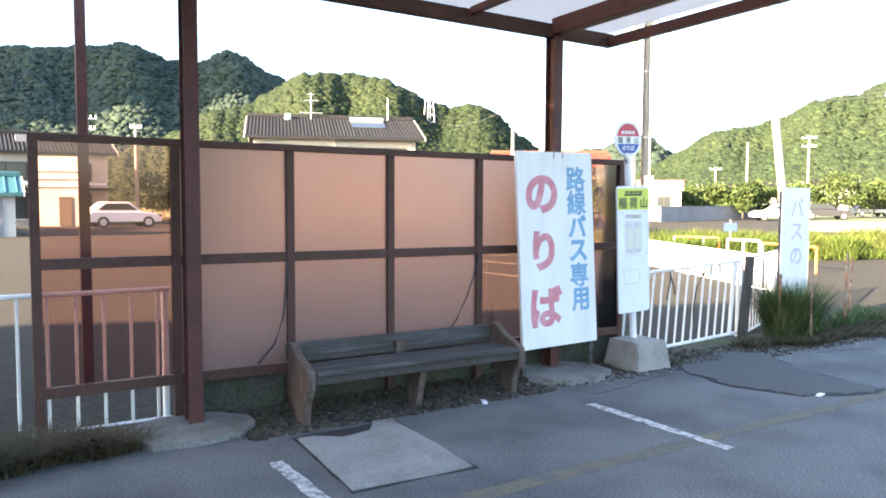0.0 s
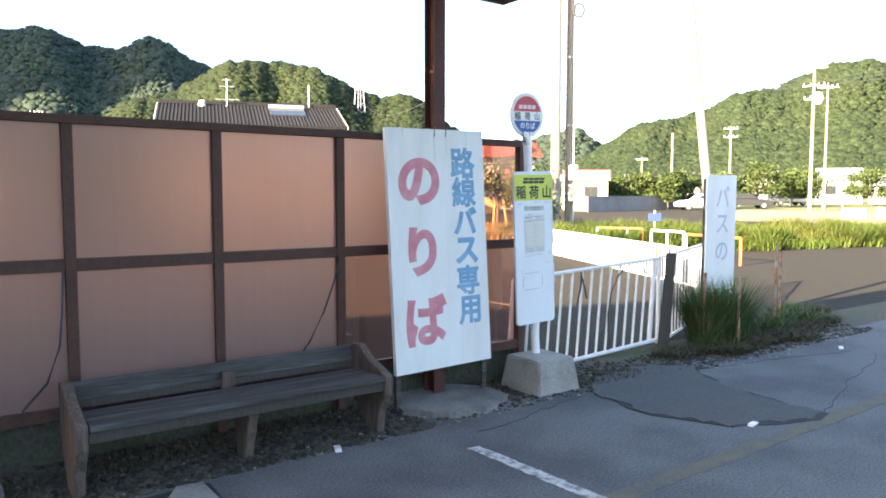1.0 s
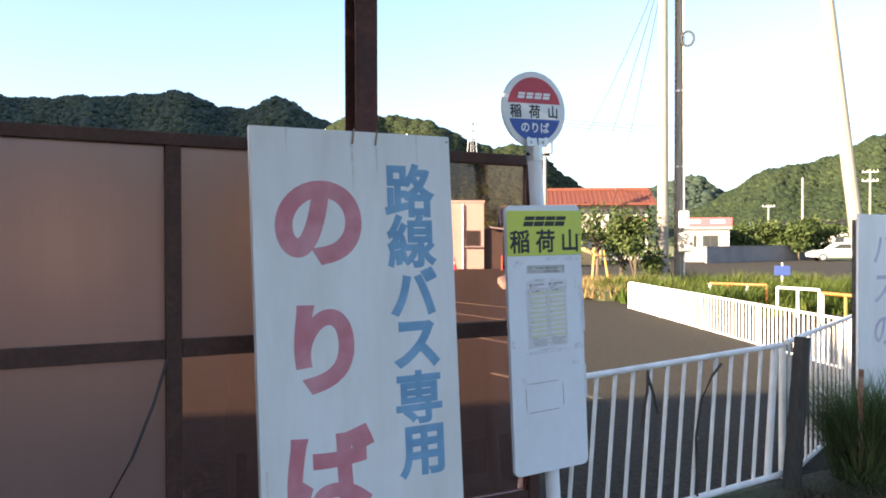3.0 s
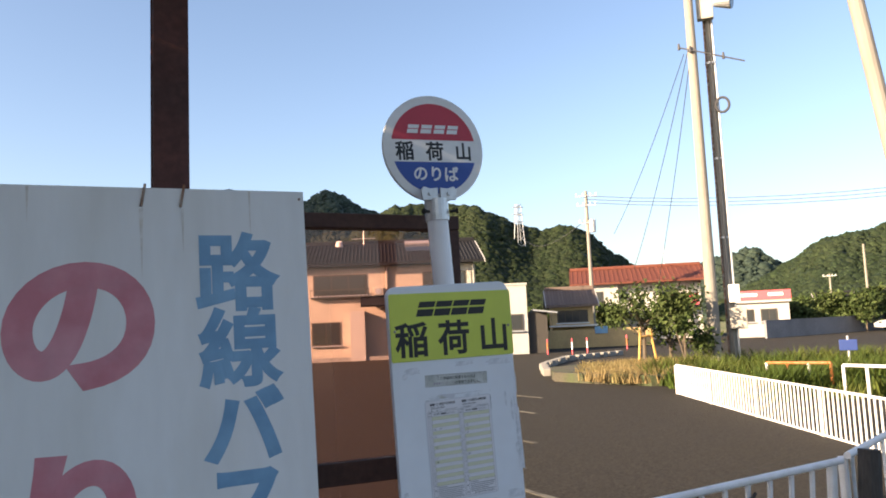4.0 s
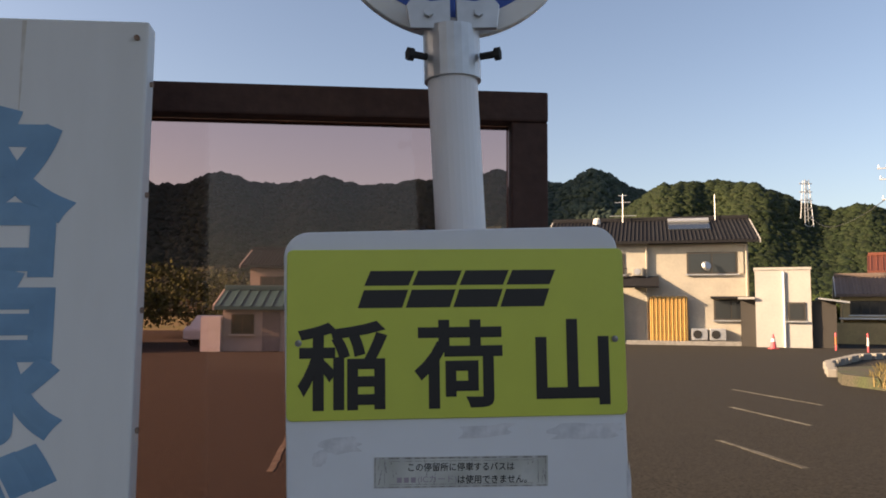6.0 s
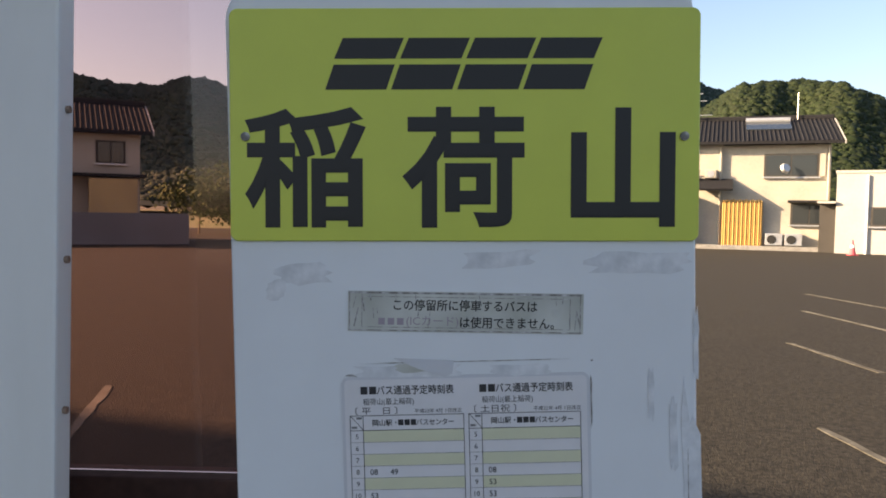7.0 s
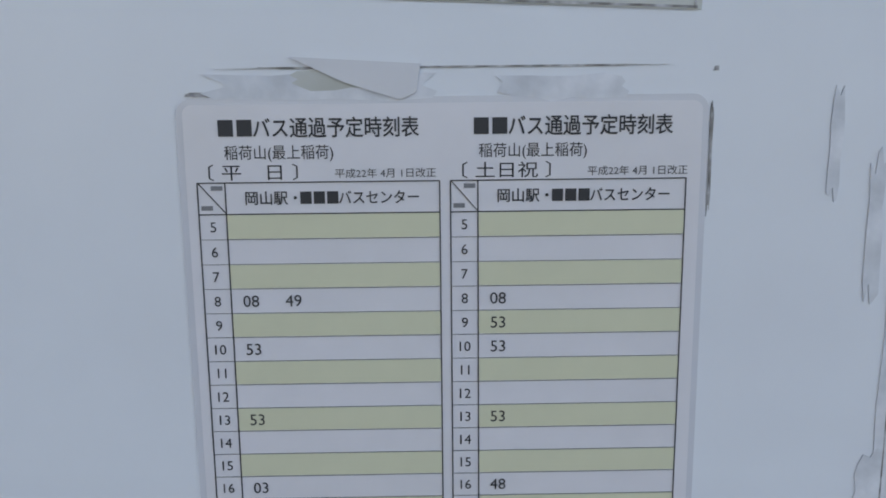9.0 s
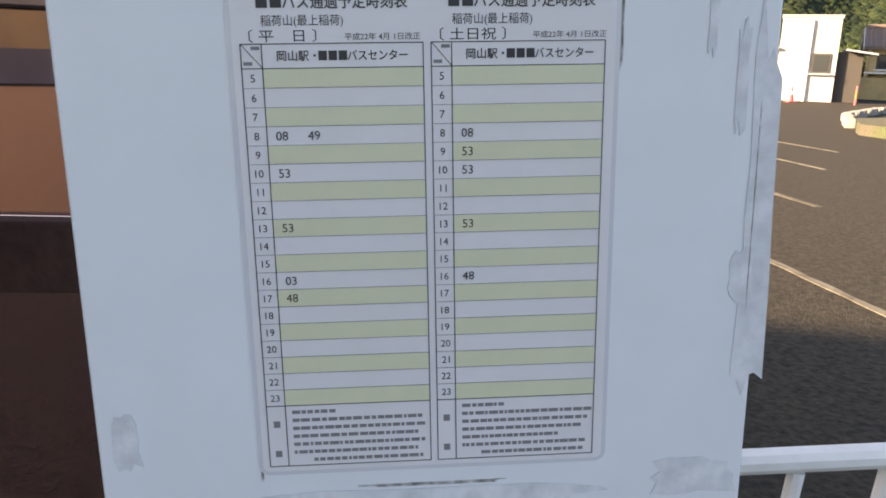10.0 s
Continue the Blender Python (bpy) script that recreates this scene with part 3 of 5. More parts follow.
for lx in (-0.40, 0.41):
    part("leg", boxed(lx - 0.02, lx + 0.02, 0.04, 0.075, -0.275, 0.35, 0.003), OLD_WOOD, board)
for hx in (-0.02, 0.085):
    part("tie_wire", rodded((hx, -0.004, BOARD_H - 0.055), (hx + 0.012, 0.0, BOARD_H + 0.01), 0.004, sides=6), RUST, board, "rusty wire tie", m=TILT_BACK)
for sx, sz, h, w in ((-0.02, BOARD_H - 0.06, 0.20, 0.012), (0.09, BOARD_H - 0.06, 0.13, 0.008), (-0.30, BOARD_H - 0.004, 0.10, 0.007), (0.28, BOARD_H - 0.004, 0.16, 0.006), (-0.42, 0.42, 0.16, 0.006)):
    part("rust_drip", prism([(sx - w / 2, sz), (sx + w / 2, sz), (sx + w / 5, sz - h * 0.6), (sx, sz - h), (sx - w / 4, sz - h * 0.5)][::-1], -0.0006, 0.0004), DRIP, board, "faint rust stain", m=TILT_BACK)
tack = mesh_of("tack", rodded((0, 0, 0), (0.004, 0, 0), 0.004, sides=8), RUST)
for i in range(11):
    part("tack", tack, None, board, m=TILT_BACK @ pose(BOARD_W, 0.018, 0.09 + 0.158 * i))
part("tack", tack, None, board, m=TILT_BACK @ pose(0.43, 0.0, BOARD_H - 0.025, 0, 0, -90))

stop = thing("bus_stop_post", (5.443, 5.36, 0), "round-headed bus stop post with timetable board on concrete block", "bus stop")
STOP_LEAN = pose(0, 0, 0, -0.8, 0, 0) @ pose(0, 0, 0, 0, -2.0, 0)
stop.matrix_world = pose(5.443, 5.36, 0) @ STOP_LEAN
POST_PAINT = material("post_paint", (0.79, 0.79, 0.81), 0.38, grain=0.05, scale=20, second=(0.5, 0.5, 0.51), patch=5, amount=0.4)
part("pole", rodded((0.046, 0.065, 0.2), (0.008, 0.065, 1.985), 0.0335, sides=28), POST_PAINT, stop, smooth=False)
BOARD_AT = (0.0, 0, 1.1275)
timetable = part("timetable_board", prism([(x - 0.004, z) for x, z in rounded(0.410, 1.212, 0.03)], -0.006, 0.014, 0.0015), STOP_WHITE, stop, m=pose(*BOARD_AT))


STUCK = {"x": 5.443, "z": 1.1275, "turn": 0.0}


def stuck(x, y, z):
    """A place on the timetable board's face; what is stuck on askew turns about its own middle."""
    middle = pose(STUCK["x"] - 5.443, 0, STUCK["z"] - 1.1275)
    return middle @ pose(0, 0, 0, 0, STUCK["turn"], 0) @ pose(x - STUCK["x"], y, z - STUCK["z"])


def flat(outline, mat, name, parent, x, z, y=-0.0068, label="", depth=0.0004):
    """A thin label of an outline (x, z) stuck on the board; x and z as they stand in the place."""
    return part(name, prism(outline, y, y + depth), mat, parent, label, m=stuck(x, 0, z))


def rect(w, h):
    return [(-w / 2, -h / 2), (w / 2, -h / 2), (w / 2, h / 2), (-w / 2, h / 2)]


def letters(text, size, mat, parent, x, z, y, width=None, thick=0.0):
    me = writing(text, size, mat, thick, depth=0.00015)
    if width:
        co = np.array([v.co[:] for v in me.vertices])
        co[:, 0] *= width / max(1e-6, np.ptp(co[:, 0]))
        me.vertices.foreach_set("co", co.ravel())
    return part("lettering", me, None, parent, m=stuck(x, y, z))


def emblem(x, z, width, height, mat, parent, y):
    """Four slanted blocks in place of the bus company's mark."""
    w = width / 4.35
    for i in range(4):
        cx = x - width / 2 + w * (0.55 + 1.08 * i)
        for dz, part_h in ((0.29, 0.38), (-0.24, 0.46)):
            h = height * part_h
            s = height * 0.16
            shift = s * dz * 2
            out = [(-w / 2 - s / 2, -h / 2), (w / 2 - s / 2, -h / 2), (w / 2 + s / 2, h / 2), (-w / 2 + s / 2, h / 2)]
            part("emblem", prism(out, y - 0.0002, y + 0.0002), mat, parent, m=stuck(cx + shift, 0, z + dz * height))


# Round sign head.
disc_outline = [(0.176 * math.cos(2 * math.pi * i / 72), 0.176 * math.sin(2 * math.pi * i / 72)) for i in range(72)]
disc = part("disc", prism(disc_outline, 0.018, 0.032, 0.0015), WHITE_PAINT, stop, "white disc with red and blue fields", m=pose(0.017, 0.045, 2.180))


def segment(chord, up, r=0.1485, n=40):
    a = math.asin(chord / r)
    lo, hi = (a, math.pi - a) if up else (math.pi - a, 2 * math.pi + a)
    return [(r * math.cos(lo + (hi - lo) * i / n), r * math.sin(lo + (hi - lo) * i / n)) for i in range(n + 1)]


part("red_field", prism(segment(0.028, True), 0.0172, 0.0182), SIGN_RED, disc)
part("blue_field", prism(segment(-0.045, False), 0.0172, 0.0182), SIGN_BLUE, disc)
for text, size, mat, x, z in (("稲", 0.066, BLACK, -0.104, -0.0085), ("荷", 0.066, BLACK, 0.0, -0.0085), ("山", 0.064, BLACK, 0.104, -0.0085),
                              ("の", 0.054, WHITE_PAINT, -0.055, -0.084), ("り", 0.054, WHITE_PAINT, 0.0, -0.084), ("ば", 0.054, WHITE_PAINT, 0.055, -0.084)):
    part("lettering", writing(text, size * 0.98, mat, 0.026, depth=0.0002), None, disc, m=pose(x, 0.0169 if mat is WHITE_PAINT else 0.0178, z))
for i in range(4):
    for dz, hh in ((0.0085, 0.012), (-0.007, 0.0135)):
        x0 = -0.07 + 0.0465 * i + dz * 0.3
        part("emblem", prism([(x0 - 0.02, dz - hh / 2), (x0 + 0.017, dz - hh / 2), (x0 + 0.02, dz + hh / 2), (x0 - 0.017, dz + hh / 2)], 0.0168, 0.0171), WHITE_PAINT, disc, m=pose(0, 0, 0.063))
# Bracket and collar.
for s in (-1, 1):
    tab = part("bracket", prism([(0.004 * s, -0.005), (0.058 * s, -0.004), (0.062 * s, 0.028), (0.052 * s, 0.040), (0.030 * s, 0.033), (0.004 * s, 0.036)][::s], 0.008, 0.0165, 0.001), GALVANISED, stop, m=pose(0.010, 0.028, 2.010))
    part("bolt", rodded((0.033 * s, 0.001, 0.016), (0.033 * s, 0.009, 0.016), 0.0065, sides=6), GALVANISED, tab)
collar = part("collar", rodded((0.009, 0.065, 1.942), (0.009, 0.065, 2.012), 0.0385, sides=24), GALVANISED, stop, "galvanised clamp collar")
for s in (-1, 1):
    part("bolt", rodded((0.009 + 0.036 * s, 0.045, 1.970), (0.009 + 0.056 * s, 0.035, 1.970), 0.005, sides=8), RUBBER, collar)
    part("nut", rodded((0.009 + 0.054 * s, 0.036, 1.970), (0.009 + 0.061 * s, 0.033, 1.970), 0.009, sides=6), RUBBER, collar)
# Name plate.
STUCK.update(x=5.445, z=1.607, turn=1.0)
plate = part("name_plate", prism(rounded(0.411, 0.203, 0.007), -0.0095, -0.0065, 0.0008), YELLOW_GREEN, timetable, "yellow-green name plate", m=stuck(5.442, 0, 1.607))
for text, x in (("稲", 5.303), ("荷", 5.4415), ("山", 5.581)):
    letters(text, 0.109, BLACK, timetable, x, 1.570, -0.0098, None, 0.025)
emblem(5.4415, 1.660, 0.232, 0.047, BLACK, timetable, -0.0098)
for x in (5.2505, 5.634):
    part("rivet", rodded((0, -0.0115, 0), (0, -0.009, 0), 0.004, sides=10), GRIME, timetable, m=stuck(x, 0, 1.597))
# Small notice.
STUCK.update(x=5.4407, z=1.4423, turn=1.8)
notice = flat(rect(0.208, 0.0357), AGED_PAPER, "notice", timetable, 5.4407, 1.4423, label="stained notice strip")
for w, h, x, z in ((0.206, 0.0016, 5.440, 1.4588), (0.206, 0.0010, 5.440, 1.4255), (0.0008, 0.034, 5.338, 1.4423), (0.0008, 0.034, 5.542, 1.4423),
                   (0.184, 0.0005, 5.441, 1.4553), (0.184, 0.0005, 5.441, 1.4283), (0.0005, 0.027, 5.349, 1.4418), (0.0005, 0.027, 5.533, 1.4418)):
    flat(rect(w, h), GRIME, "border_line", timetable, x, z, -0.0071, depth=0.0003)
letters("この停留所に停車するバスは", 0.0105, INK, timetable, 5.4405, 1.4483, -0.0072, 0.127, 0.01)
letters("は使用できません。", 0.0105, INK, timetable, 5.4775, 1.4335, -0.0072, 0.083, 0.01)
letters("(ICカード)", 0.0098, FADED_INK, timetable, 5.4115, 1.4335, -0.0072, 0.046)
for i in range(3):
    flat(rect(0.0058, 0.006), FADED_INK, "faded_bar", timetable, 5.3665 + 0.0083 * i, 1.4335, -0.0071, depth=0.0003)
stroke_rng = random.Random(5)
for i in range(16):
    h = stroke_rng.uniform(0.004, 0.018)
    x = stroke_rng.choice((stroke_rng.uniform(5.342, 5.40), stroke_rng.uniform(5.342, 5.53), stroke_rng.uniform(5.525, 5.541)))
    part("scratch", prism(rect(stroke_rng.uniform(0.0004, 0.0011), h), -0.00715, -0.0069), GRIME, timetable, m=stuck(x, 0, 1.4573 - h / 2 - stroke_rng.choice((0, 0, 0.012))) @ pose(0, 0, 0, 0, stroke_rng.uniform(-14, 14), 0))
flat([(-0.027, 0.0052), (-0.0045, -0.0042), (0.0185, -0.0105), (0.0252, -0.0075), (0.0268, 0.0042)], LAMINATE, "tape_flap", timetable, 5.4045, 1.3955, -0.0076, "peeled flap of clear tape", 0.0008)
# Laminated timetable sheet.
STUCK.update(x=5.40, z=1.238, turn=-0.45)
flat(rounded(0.2205, 0.2975, 0.007), LAMINATE, "laminate", timetable, 5.4405, 1.2380, -0.0066, "clear laminate border")
flat(rounded(0.215, 0.292, 0.004), PAPER, "timetable_sheet", timetable, 5.4405, 1.2380, -0.0069, "laminated paper timetable with two columns of hours")
ROW, HEAD = 0.01066, 1.3388
TIMES = ({8: ("08", "49"), 10: ("53",), 13: ("53",), 16: ("03",), 17: ("48",)}, {8: ("08",), 9: ("53",), 10: ("53",), 13: ("53",), 16: ("48",)})
for side, (x0, xc, x1) in enumerate(((5.3375, 5.3490, 5.4385), (5.4430, 5.4545, 5.5420))):
    width = x1 - x0
    for k in range(2):
        flat(rect(0.0062, 0.0068), INK, "title_bar", timetable, x0 + 0.0130 + 0.0077 * k, 1.3745, -0.0072, depth=0.0002)
    letters("バス通過予定時刻表", 0.0088, INK, timetable, x0 + 0.0585, 1.3745, -0.0072, 0.0685, 0.012)
    letters("稲荷山(最上稲荷)", 0.0064, INK, timetable, x0 + 0.0345, 1.3640, -0.0072, 0.045)
    letters("〔 平　日 〕" if side == 0 else "〔 土日祝 〕", 0.0072, INK, timetable, x0 + 0.0235, 1.3563, -0.0072, 0.037)
    letters("平成22年 4月 1日改正", 0.0042, INK, timetable, x0 + 0.0785, 1.3555, -0.0072, 0.042)
    letters("岡山駅・", 0.0062, INK, timetable, x0 + 0.0305, 1.3455, -0.0072, 0.0215, 0.01)
    for k in range(3):
        flat(rect(0.0047, 0.0052), INK, "name_bar", timetable, x0 + 0.0450 + 0.0056 * k, 1.3455, -0.0072, depth=0.0002)
    letters("バスセンター", 0.0062, INK, timetable, x0 + 0.0755, 1.3455, -0.0072, 0.0335, 0.01)
    for bx, bz in ((xc - 0.0035, 1.3498), (x0 + 0.0036, 1.3415)):
        flat(rect(0.0048, 0.0019), SMALL_INK, "small_print", timetable, bx, bz, -0.0072, depth=0.0002)
    lines = [(x0, x1, 1.352), (x0, x1, HEAD), (x0, x1, 1.1363), (x0, x1, 1.0955)]
    for a, b, z in lines:
        flat(rect(b - a, 0.0005), INK, "rule", timetable, (a + b) / 2, z, -0.0073, depth=0.0002)
    for x in (x0, xc, x1):
        flat(rect(0.0005, 1.352 - 1.0955), INK, "rule", timetable, x, (1.352 + 1.0955) / 2, -0.0073, depth=0.0002)
    part("rule", prism([(-0.0057, 0.0064), (-0.0054, 0.0066), (0.0057, -0.0062), (0.0054, -0.0064)][::-1], -0.0073, -0.0069), INK, timetable, m=stuck((x0 + xc) / 2, 0, 1.3456))
    for hour in range(5, 24):
        z = HEAD - ROW * (hour - 4.5)
        if hour % 2:
            flat(rect(x1 - xc - 0.0006, ROW - 0.0006), ROW_GREEN, "hour_band", timetable, (xc + x1) / 2, z, -0.0072, depth=0.0002)
        flat(rect(width - 0.0008, 0.0002), INK, "rule", timetable, (x0 + x1) / 2, z - ROW / 2, -0.0073, depth=0.0001)
        letters(str(hour), 0.0062, INK, timetable, (x0 + xc) / 2, z, -0.0074)
        for k, minute in enumerate(TIMES[side].get(hour, ())):
            letters(minute, 0.0072, INK, timetable, xc + 0.0085 + 0.0180 * k, z, -0.0075)
    rng = random.Random(side)
    for k in range(7):
        z = 1.1318 - 0.0054 * k
        x, end = xc + 0.004 + (0.012 if k > 5 else 0), x1 - rng.uniform(0.004, 0.03 if k in (0, 4) else 0.008)
        if k == 0:
            end = xc + 0.03
        while x < end:
            w = rng.uniform(0.0016, 0.006)
            flat(rect(w, 0.0022), SMALL_INK, "small_print", timetable, x + w / 2, z, -0.0072, depth=0.0002)
            x += w + rng.uniform(0.0005, 0.0012)
    for z in (1.124, 1.104):
        flat(rect(0.004, 0.0042), SMALL_INK, "small_print", timetable, (x0 + xc) / 2, z, -0.0072, depth=0.0002)


def torn(w, h, seed, n=18):
    rng = random.Random(seed)
    pts = []
    for i in range(n):
        a = 2 * math.pi * i / n
        c, s = math.cos(a), math.sin(a)
        k = 1 / max(abs(c), abs(s))
        f = 1 - rng.random() * 0.35
        pts.append((c * k * f * w / 2, s * k * f * h / 2))
    return pts


for x, z, w, h, mat, seed in ((5.30, 1.480, 0.055, 0.022, RESIDUE, 1), (5.475, 1.488, 0.075, 0.018, RESIDUE, 2), (5.595, 1.482, 0.105, 0.022, RESIDUE, 3), (5.275, 1.466, 0.02, 0.02, RESIDUE, 4),
                              (5.640, 1.25, 0.022, 0.26, RESIDUE, 5), (5.632, 1.21, 0.018, 0.04, RESIDUE, 6), (5.605, 1.365, 0.006, 0.05, RESIDUE, 7), (5.624, 1.33, 0.008, 0.07, RESIDUE, 8),
                              (5.39, 1.391, 0.10, 0.013, RESIDUE, 9), (5.49, 1.390, 0.06, 0.012, RESIDUE, 10), (5.44, 1.068, 0.27, 0.018, RESIDUE, 11), (5.25, 1.115, 0.02, 0.04, RESIDUE, 12),
                              (5.61, 1.075, 0.06, 0.03, RESIDUE, 13), (5.40, 1.394, 0.05, 0.010, AGED_PAPER, 14), (5.645, 1.41, 0.006, 0.07, RESIDUE, 15),
                              (5.59, 1.0, 0.05, 0.02, RESIDUE, 16), (5.30, 0.95, 0.03, 0.03, RESIDUE, 17), (5.641, 0.9, 0.014, 0.2, RESIDUE, 18)):
    flat(torn(w, h, seed), mat, "tape_patch", timetable, x, z, -0.00645 - 0.00002 * seed)
for x, z, w, h, seed in ((5.345, 1.388, 0.022, 0.0022, 21), (5.44, 1.3985, 0.19, 0.0010, 22), (5.552, 1.36, 0.0016, 0.05, 23), (5.500, 1.391, 0.016, 0.006, 24), (5.332, 1.10, 0.002, 0.03, 25),
                         (5.553, 1.397, 0.0022, 0.0022, 26), (5.44, 1.0785, 0.1, 0.0024, 27), (5.6365, 1.25, 0.0009, 0.14, 28),
                         (5.40, 0.93, 0.20, 0.004, 30), (5.40, 0.80, 0.20, 0.004, 31), (5.305, 0.865, 0.004, 0.13, 32), (5.51, 0.865, 0.004, 0.13, 33)):
    flat(torn(w, h, seed, 30), GRIME, "grime_streak", timetable, x, z, -0.0066)
bm = bmesh.new()
bmesh.ops.create_cone(bm, cap_ends=True, segments=4, radius1=0.325, radius2=0.270, depth=0.27, matrix=pose(0, 0, 0.125, 0, 0, 45))
bmesh.ops.bevel(bm, geom=list(bm.edges), offset=0.012, segments=2, affect="EDGES")
part("base_block", bm, CONCRETE, stop, "pale concrete block", m=STOP_LEAN.inverted() @ pose(0.0, -0.02, 0))

board_two = thing("sign_board", (8.862, 5.98, 0.32), "narrow white lettered board standing among tall weeds", "sign board")
part("panel", boxed(-0.28, 0.28, 0, 0.02, 0.05, 1.44, 0.003), SIGN_WHITE, board_two)
PALE_INK = material("pale_lettering", (0.42, 0.40, 0.52), 0.6, grain=0.1, scale=10, second=(0.55, 0.5, 0.58), patch=6, amount=0.6)
for i, text in enumerate("バスの"):
    part("lettering", writing(text, 0.27, PALE_INK, 0.012), None, board_two, m=pose(0.02, -0.0008, 1.2 - 0.31 * i))
for lx in (-0.25, 0.25):
    part("leg", boxed(lx - 0.02, lx + 0.02, 0.022, 0.06, -0.35, 1.40, 0.003), OLD_WOOD, board_two)


# White picket-rail fences round the car park.
def fence(a, b, height, name, label, gap=0.135, z0=-0.04, posts=1.95, bar=0.0115, lean=0.0, rise=0.0):
    a, b = Vector(a), Vector(b)
    length = (b - a).length
    ob = thing(name, (a.x, a.y, 0), label, "fence", rz=math.degrees(math.atan2(b.y - a.y, b.x - a.x)))
    part("top_rail", rodded((0, 0, height), (length, 0, height), 0.0175), FENCE_PAINT, ob)
    part("bottom_rail", rodded((0, 0, z0 + 0.03), (length, 0, z0 + 0.03), 0.02), FENCE_PAINT, ob)
    n = int(length / gap)
    baluster = mesh_of("baluster", rodded((-lean * height, 0, z0 + 0.045), (0, 0, height - 0.018), bar, sides=8), FENCE_PAINT)
    for i in range(n):
        part("baluster", baluster, None, ob, m=pose((i + 0.5) * length / n, 0, 0))
    count = max(1, round(length / posts))
    post = mesh_of("post", rodded((-lean * height, 0, -0.05), (0, 0, height - 0.012), 0.024), FENCE_PAINT)
    for i in range(count + 1):
        part("post", post, None, ob, m=pose(0.03 + (length - 0.06) * i / count, 0.03, 0))
    ob.matrix_world = ob.matrix_world @ pose(0, 0, 0, 0, -rise, 0)
    return ob


fence((-6.0, 5.84), (1.22, 5.84), 0.94, "fence", "white painted steel rail fence along the car park", gap=0.172)
fence((5.64, 5.84), (7.62, 5.84), 0.812, "fence", "white painted steel rail fence leaning beside the bus stop", gap=0.128, z0=-0.055, lean=0.13, rise=2.5)
fence((7.70, 5.9), (11.9, 7.74), 0.90, "fence", "white painted steel rail fence half hidden by weeds", gap=0.15, bar=0.0095)
fence((12.1, 8.5), (15.65, 16.3), 0.60, "fence", "low white rail fence in full sun", gap=0.12, bar=0.0135)
tagged(part("fence_post", rodded((7.56, 5.755, -0.05), (7.675, 5.76, 0.95), 0.058, 0.05, 9), DARK_WOOD), "dark weathered timber post tied to the fence", "post")
for vine in ([(6.41, 5.808, 0.83), (6.40, 5.80, 0.72), (6.35, 5.80, 0.52)], [(6.41, 5.808, 0.80), (6.45, 5.80, 0.68), (6.48, 5.80, 0.58)], [(7.00, 5.81, 0.825), (6.90, 5.79, 0.76), (6.82, 5.80, 0.62), (6.79, 5.81, 0.40), (6.80, 5.81, 0.05)]):
    wire_run("vine", vine, 0.008, DARK_WOOD, "dry brown creeper stem caught on the fence", "creeper")


# The bench and the strip of ground under the shelter.
bench = thing("bench", (2.95, 5.21, 0), "old weathered timber bench with solid end boards", "bench")
END = [(-0.10, 0.0), (0.05, 0.02), (0.12, 0.14), (0.20, 0.16), (0.22, 0.545), (0.13, 0.55), (0.02, 0.475), (-0.12, 0.43), (-0.205, 0.395), (-0.20, 0.27), (-0.12, 0.14)]
for ex in (-0.97, 0.84):
    part("end_board", prism(END, -0.03, 0.03, 0.006), OLD_PANEL, bench, m=pose(ex, 0, 0, 0, 0, 90))
part("middle_support", prism([(-0.06, 0.0), (0.04, 0.0), (0.08, 0.2), (0.16, 0.36), (-0.19, 0.36), (-0.15, 0.27)], -0.03, 0.03, 0.005), OLD_PANEL, bench, m=pose(-0.05, 0, 0, 0, 0, 90))
part("seat_plank", boxed(-0.935, 0.805, -0.215, -0.03, 0.362, 0.397, 0.013), OLD_WOOD, bench)
part("seat_plank", boxed(-0.935, 0.805, -0.02, 0.13, 0.362, 0.395, 0.013), OLD_WOOD, bench)
part("apron", boxed(-0.935, 0.805, -0.19, -0.165, 0.300, 0.360, 0.004), DARK_WOOD, bench)
part("backrest", boxed(-0.985, 0.85, 0.15, 0.19, 0.42, 0.545, 0.017, pose(0, 0, 0, -6, 0, 0)), OLD_WOOD, bench, m=pose(0, 0.05, 0.0))
part("back_stay", boxed(-0.10, -0.02, 0.20, 0.245, 0.36, 0.475, 0.005), OLD_PANEL, bench)
part("back_board", boxed(-0.935, 0.805, 0.215, 0.235, 0.385, 0.425, 0.003), DARK_WOOD, bench)


def scatter(name, count, x0, x1, y0, y1, size, mat, label, category, seed, flat_by=0.6, z=0.0):
    rng = np.random.default_rng(seed)
    p = np.stack([rng.uniform(x0, x1, count), rng.uniform(y0, y1, count), np.full(count, z)], 1)
    s = size * rng.uniform(0.35, 1.2, count)
    return tagged(part(name, raw_mesh(name, *crowns(p, s, flat_by, seed, 0.35), mat)), label, category, kind="stuff")


def grass(name, count, spots, height, width, mat, label, category, seed, z=-0.005, lean=0.35, droop=0.25):
    """Blades over spots of (x, y, radius x, radius y)."""
    rng = np.random.default_rng(seed)
    w = np.array([s[2] * s[3] for s in spots])
    k = rng.choice(len(spots), count, p=w / w.sum())
    sp = np.array(spots)[k]
    a, r = rng.uniform(0, 2 * np.pi, count), np.sqrt(rng.random(count))
    p = np.stack([sp[:, 0] + sp[:, 2] * r * np.cos(a), sp[:, 1] + sp[:, 3] * r * np.sin(a), np.full(count, z)], 1)
    v, f = blades(rng, p, height, width, lean, droop)
    return tagged(part(name, raw_mesh(name, v, f, mat)), label, category, kind="stuff")


